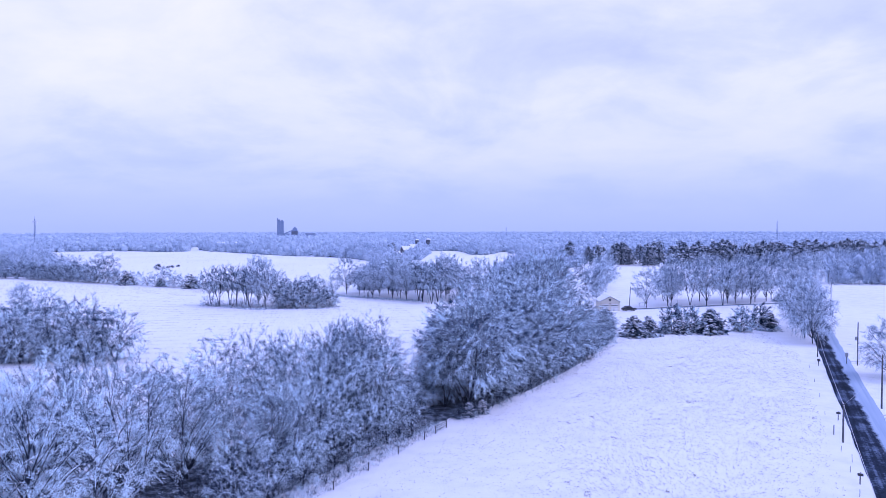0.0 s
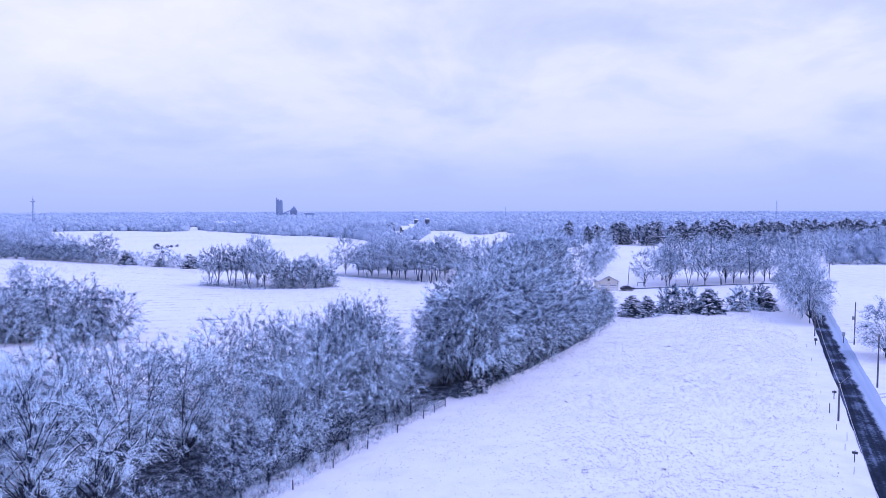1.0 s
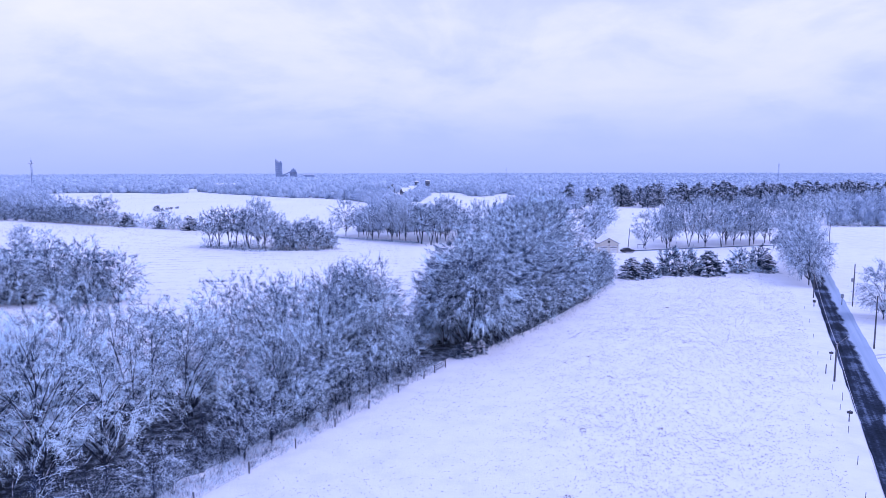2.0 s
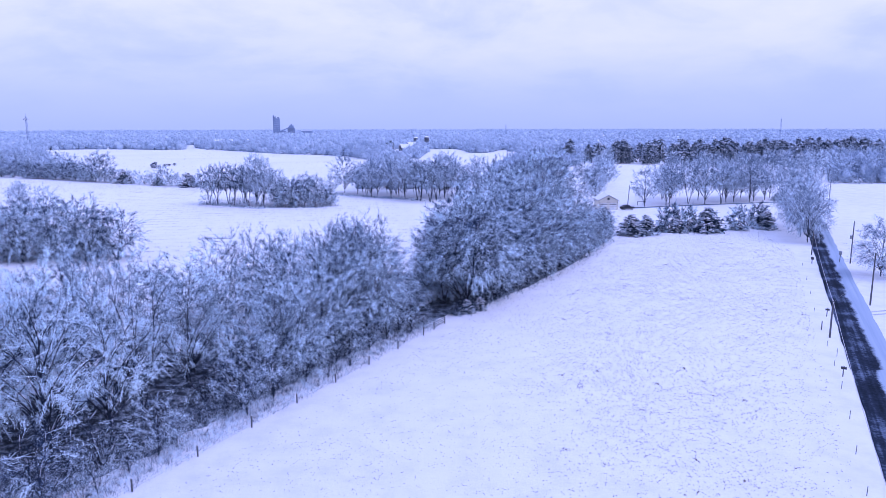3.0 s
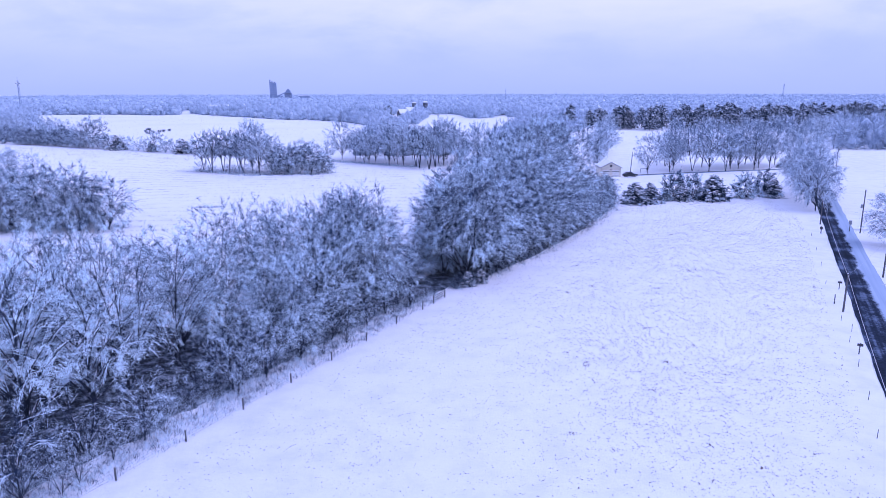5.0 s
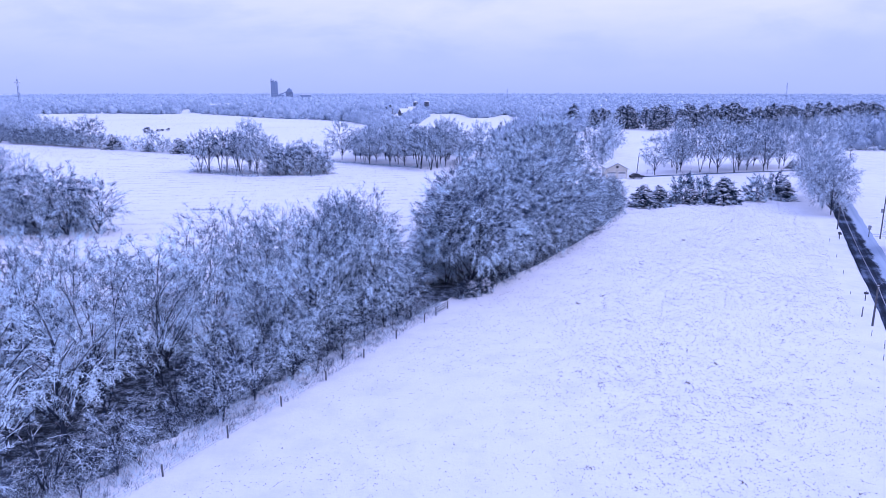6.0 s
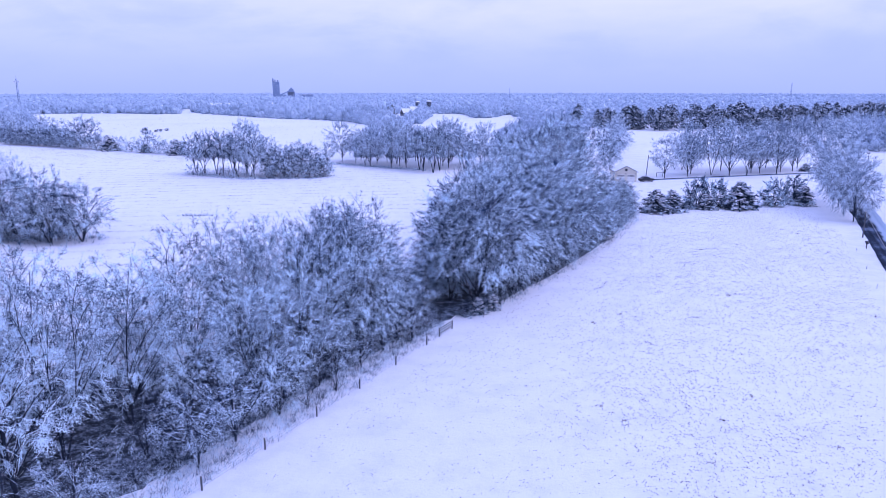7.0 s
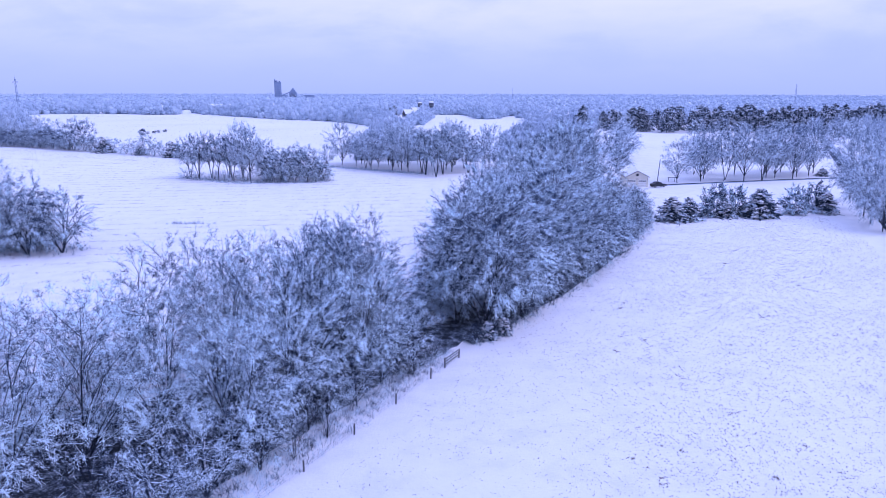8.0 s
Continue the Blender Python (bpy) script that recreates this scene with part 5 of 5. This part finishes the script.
parked_car(85.6, 252.0, 12.0)
rail = thing("hitching_rail", "low wooden rail frame on the snowy lawn", "rail", (95.6, 266.0, ground_at(95.6, 266)), 5.0)
for x in (-1.2, 1.2):
    part("post", boxes((x - 0.07, -0.07, -0.2, x + 0.07, 0.07, 1.3)), TIMBER, rail)
part("beam", boxes((-1.5, -0.08, 1.3, 1.5, 0.08, 1.46)), TIMBER, rail)
# squat evergreen shape in place of an unidentified dark, snow-topped object
plant("evergreen", PINE[1], "low dark snowy evergreen standing in for an unidentified object", "evergreen", 159, 279, 20, 0.9, 0.6, parts=("trunk", "needles", "snow_load"))

# ---- far farm, masts and works ----


def silo(x, y, h, r, label):
    s = thing("farm_silo", label, "silo", (x, y, ground_at(x, y)), 0, "farm silos")
    part("barrel", rods(((0, 0, -0.3), (0, 0, h), r, r), sides=24), STAVES, s)
    bm = bmesh.new()
    bmesh.ops.create_uvsphere(bm, u_segments=24, v_segments=10, radius=r * 1.02)
    bmesh.ops.transform(bm, verts=bm.verts, matrix=pose(0, 0, h) @ Matrix.Diagonal((1, 1, 0.45, 1)))
    part("dome", bm, ROOF_SNOW, s, "snowy domed cap")
    for k in range(1, 7):
        part("hoop", rods(((0, 0, h * k / 7 - 0.1), (0, 0, h * k / 7 + 0.1), r + 0.06, r + 0.06), sides=24), STEEL, s)


silo(24.5, 1000.0, 14.1, 3.1, "dark concrete farm silo with a domed cap")
silo(40.8, 1010.0, 14.7, 3.4, "dark concrete farm silo with a snowy cap")


def barn(x, y, half, length, eave, peak, turn, label):
    b = thing("barn", label, "barn", (x, y, ground_at(x, y)), turn, "far farm buildings")
    bm = bmesh.new()
    gabled(bm, half, 0, length, eave, peak)
    part("wall", bm, TIMBER, b)
    bm = bmesh.new()
    slab_roof(bm, half, -0.5, length + 0.5, eave, peak, 0.6, 0.3)
    part("roof", bm, ROOF_SNOW, b, "snow-covered roof")
    part("barn_door", boxes((-1.8, -0.12, 0, 1.8, -0.02, min(3.4, eave))), DARK_TRIM, b)


barn(2.0, 868, 6.0, 26, 4.0, 8.5, -70, "low dark barn with a snowy roof on the far farm")
barn(12.0, 905, 5.0, 20, 5.0, 10.0, -60, "dark barn with a snowy roof beside the silos")
barn(64.0, 985, 7.0, 24, 2.5, 6.0, -80, "low snow-roofed shed behind the far field")
barn(-330.0, 1235, 8.0, 40, 4.0, 8.0, -75, "far snow-roofed shed at the end of a field")


def mast(x, y, h, w, label, cross=True):
    m = thing("radio_mast", label, "mast", (x, y, ground_at(x, y)), 12, "far masts")
    for k in range(3):
        a = 2 * math.pi * k / 3
        part("leg", rods(((w * math.cos(a), w * math.sin(a), -0.3), (w * 0.45 * math.cos(a), w * 0.45 * math.sin(a), h), 0.22, 0.16), sides=6), HAZED_CONCRETE, m)
    n = int(h / 4)
    for i in range(n):
        z0, z1 = h * i / n, h * (i + 1) / n
        f0, f1 = w * (1 - 0.55 * z0 / h), w * (1 - 0.55 * z1 / h)
        bm = bmesh.new()
        for k in range(3):
            a, b = 2 * math.pi * k / 3, 2 * math.pi * ((k + 1) % 3) / 3
            rod(bm, (f0 * math.cos(a), f0 * math.sin(a), z0), (f1 * math.cos(b), f1 * math.sin(b), z1), 0.1, 0.1, 4)
        part("brace", bm, HAZED_CONCRETE, m)
    if cross:
        part("antenna_platform", rods(((-3.2, 0, h - 4), (3.2, 0, h - 4), 0.35, 0.35), ((0, -3.2, h - 4), (0, 3.2, h - 4), 0.35, 0.35)), HAZED_CONCRETE, m)
        for k in range(4):
            a = math.pi / 2 * k
            part("antenna", boxes((3.2 * math.cos(a) - 0.3, 3.2 * math.sin(a) - 0.3, h - 5.5, 3.2 * math.cos(a) + 0.3, 3.2 * math.sin(a) + 0.3, h - 2.5)), DOOR_WHITE, m)
    part("spire", rods(((0, 0, h - 1), (0, 0, h + 4), 0.15, 0.06)), HAZED_CONCRETE, m)


mast(-499, 972, 45, 1.8, "tall steel mast with an antenna cross above the woods")
mast(915, 1618, 46, 2.2, "slim steel radio mast above the far woods", False)
mast(318, 2050, 34, 2.2, "slim steel mast far off above the woods", False)


def works_tower():
    """A tall open-framed process tower with its vessels, beside lower blocks."""
    w = thing("works_tower", "tall hazy concrete-framed industrial tower on the horizon", "tower", (-450, 2618, 0), 8)
    levels = 9
    h = 66.0
    for x in (-11, -2, 2, 11):
        for y in (-8, 8):
            part("column", boxes((x - 1.1, y - 1.1, -1, x + 1.1, y + 1.1, h if x < 0 else h - 7)), HAZED_CONCRETE, w)
    for i in range(1, levels + 1):
        z = h * i / levels
        part("deck", boxes((-12.3, -9.5, z - 1.0, 12.3 if i < levels else -1, 9.5, z - 0.1)), HAZED_CONCRETE, w)
        if i < levels:
            part("vessel", rods(((-6.5, 0, z + 0.2), (-6.5, 0, z + 4.2), 2.2, 3.6), sides=14), HAZED_CONCRETE, w)
            part("vessel", rods(((6.5, 0, z + 0.2), (6.5, 0, z + 4.6), 2.0, 3.4), sides=14), HAZED_CONCRETE, w)
            part("cladding", boxes((-12.0, -9.4, z - 6.4, 12.0, -8.9, z - 1.1)), HAZED_CONCRETE, w)
    part("flue", rods(((-9.5, -5, h - 1), (-9.5, -5, h + 5), 2.0, 1.7), sides=14), HAZED_CONCRETE, w)
    b = thing("works_building", "hazy stepped industrial block beside the tall tower", "building", (-396, 2614, 0), 8)
    part("block", boxes((-13, -10, -1, 13, 10, 24)), HAZED_CONCRETE, b)
    part("upper_block", boxes((-8, -8, 24, 9, 8, 33)), HAZED_CONCRETE, b)
    part("headhouse", boxes((-2, -4, 33, 3, 4, 38)), HAZED_CONCRETE, b)
    for k in range(5):
        part("window_band", boxes((-11, -10.2, 4 + 4 * k, 11, -9.95, 5.6 + 4 * k)), DARK_TRIM, b)
    c = thing("works_building", "low hazy industrial shed with a sloping conveyor", "building", (-425, 2612, 0), 8)
    part("block", boxes((-10, -8, -1, 10, 8, 13)), HAZED_CONCRETE, c)
    part("conveyor", rods(((-14, 0, 10), (22, 0, 26), 1.6, 1.6), sides=8), HAZED_CONCRETE, c)
    d = thing("works_building", "low hazy industrial shed with a snowy roof", "building", (-340, 2620, 0), 8)
    part("block", boxes((-20, -10, -1, 20, 10, 14)), HAZED_CONCRETE, d)
    part("roof", boxes((-20.5, -10.5, 14, 20.5, 10.5, 14.8)), ROOF_SNOW, d)


works_tower()
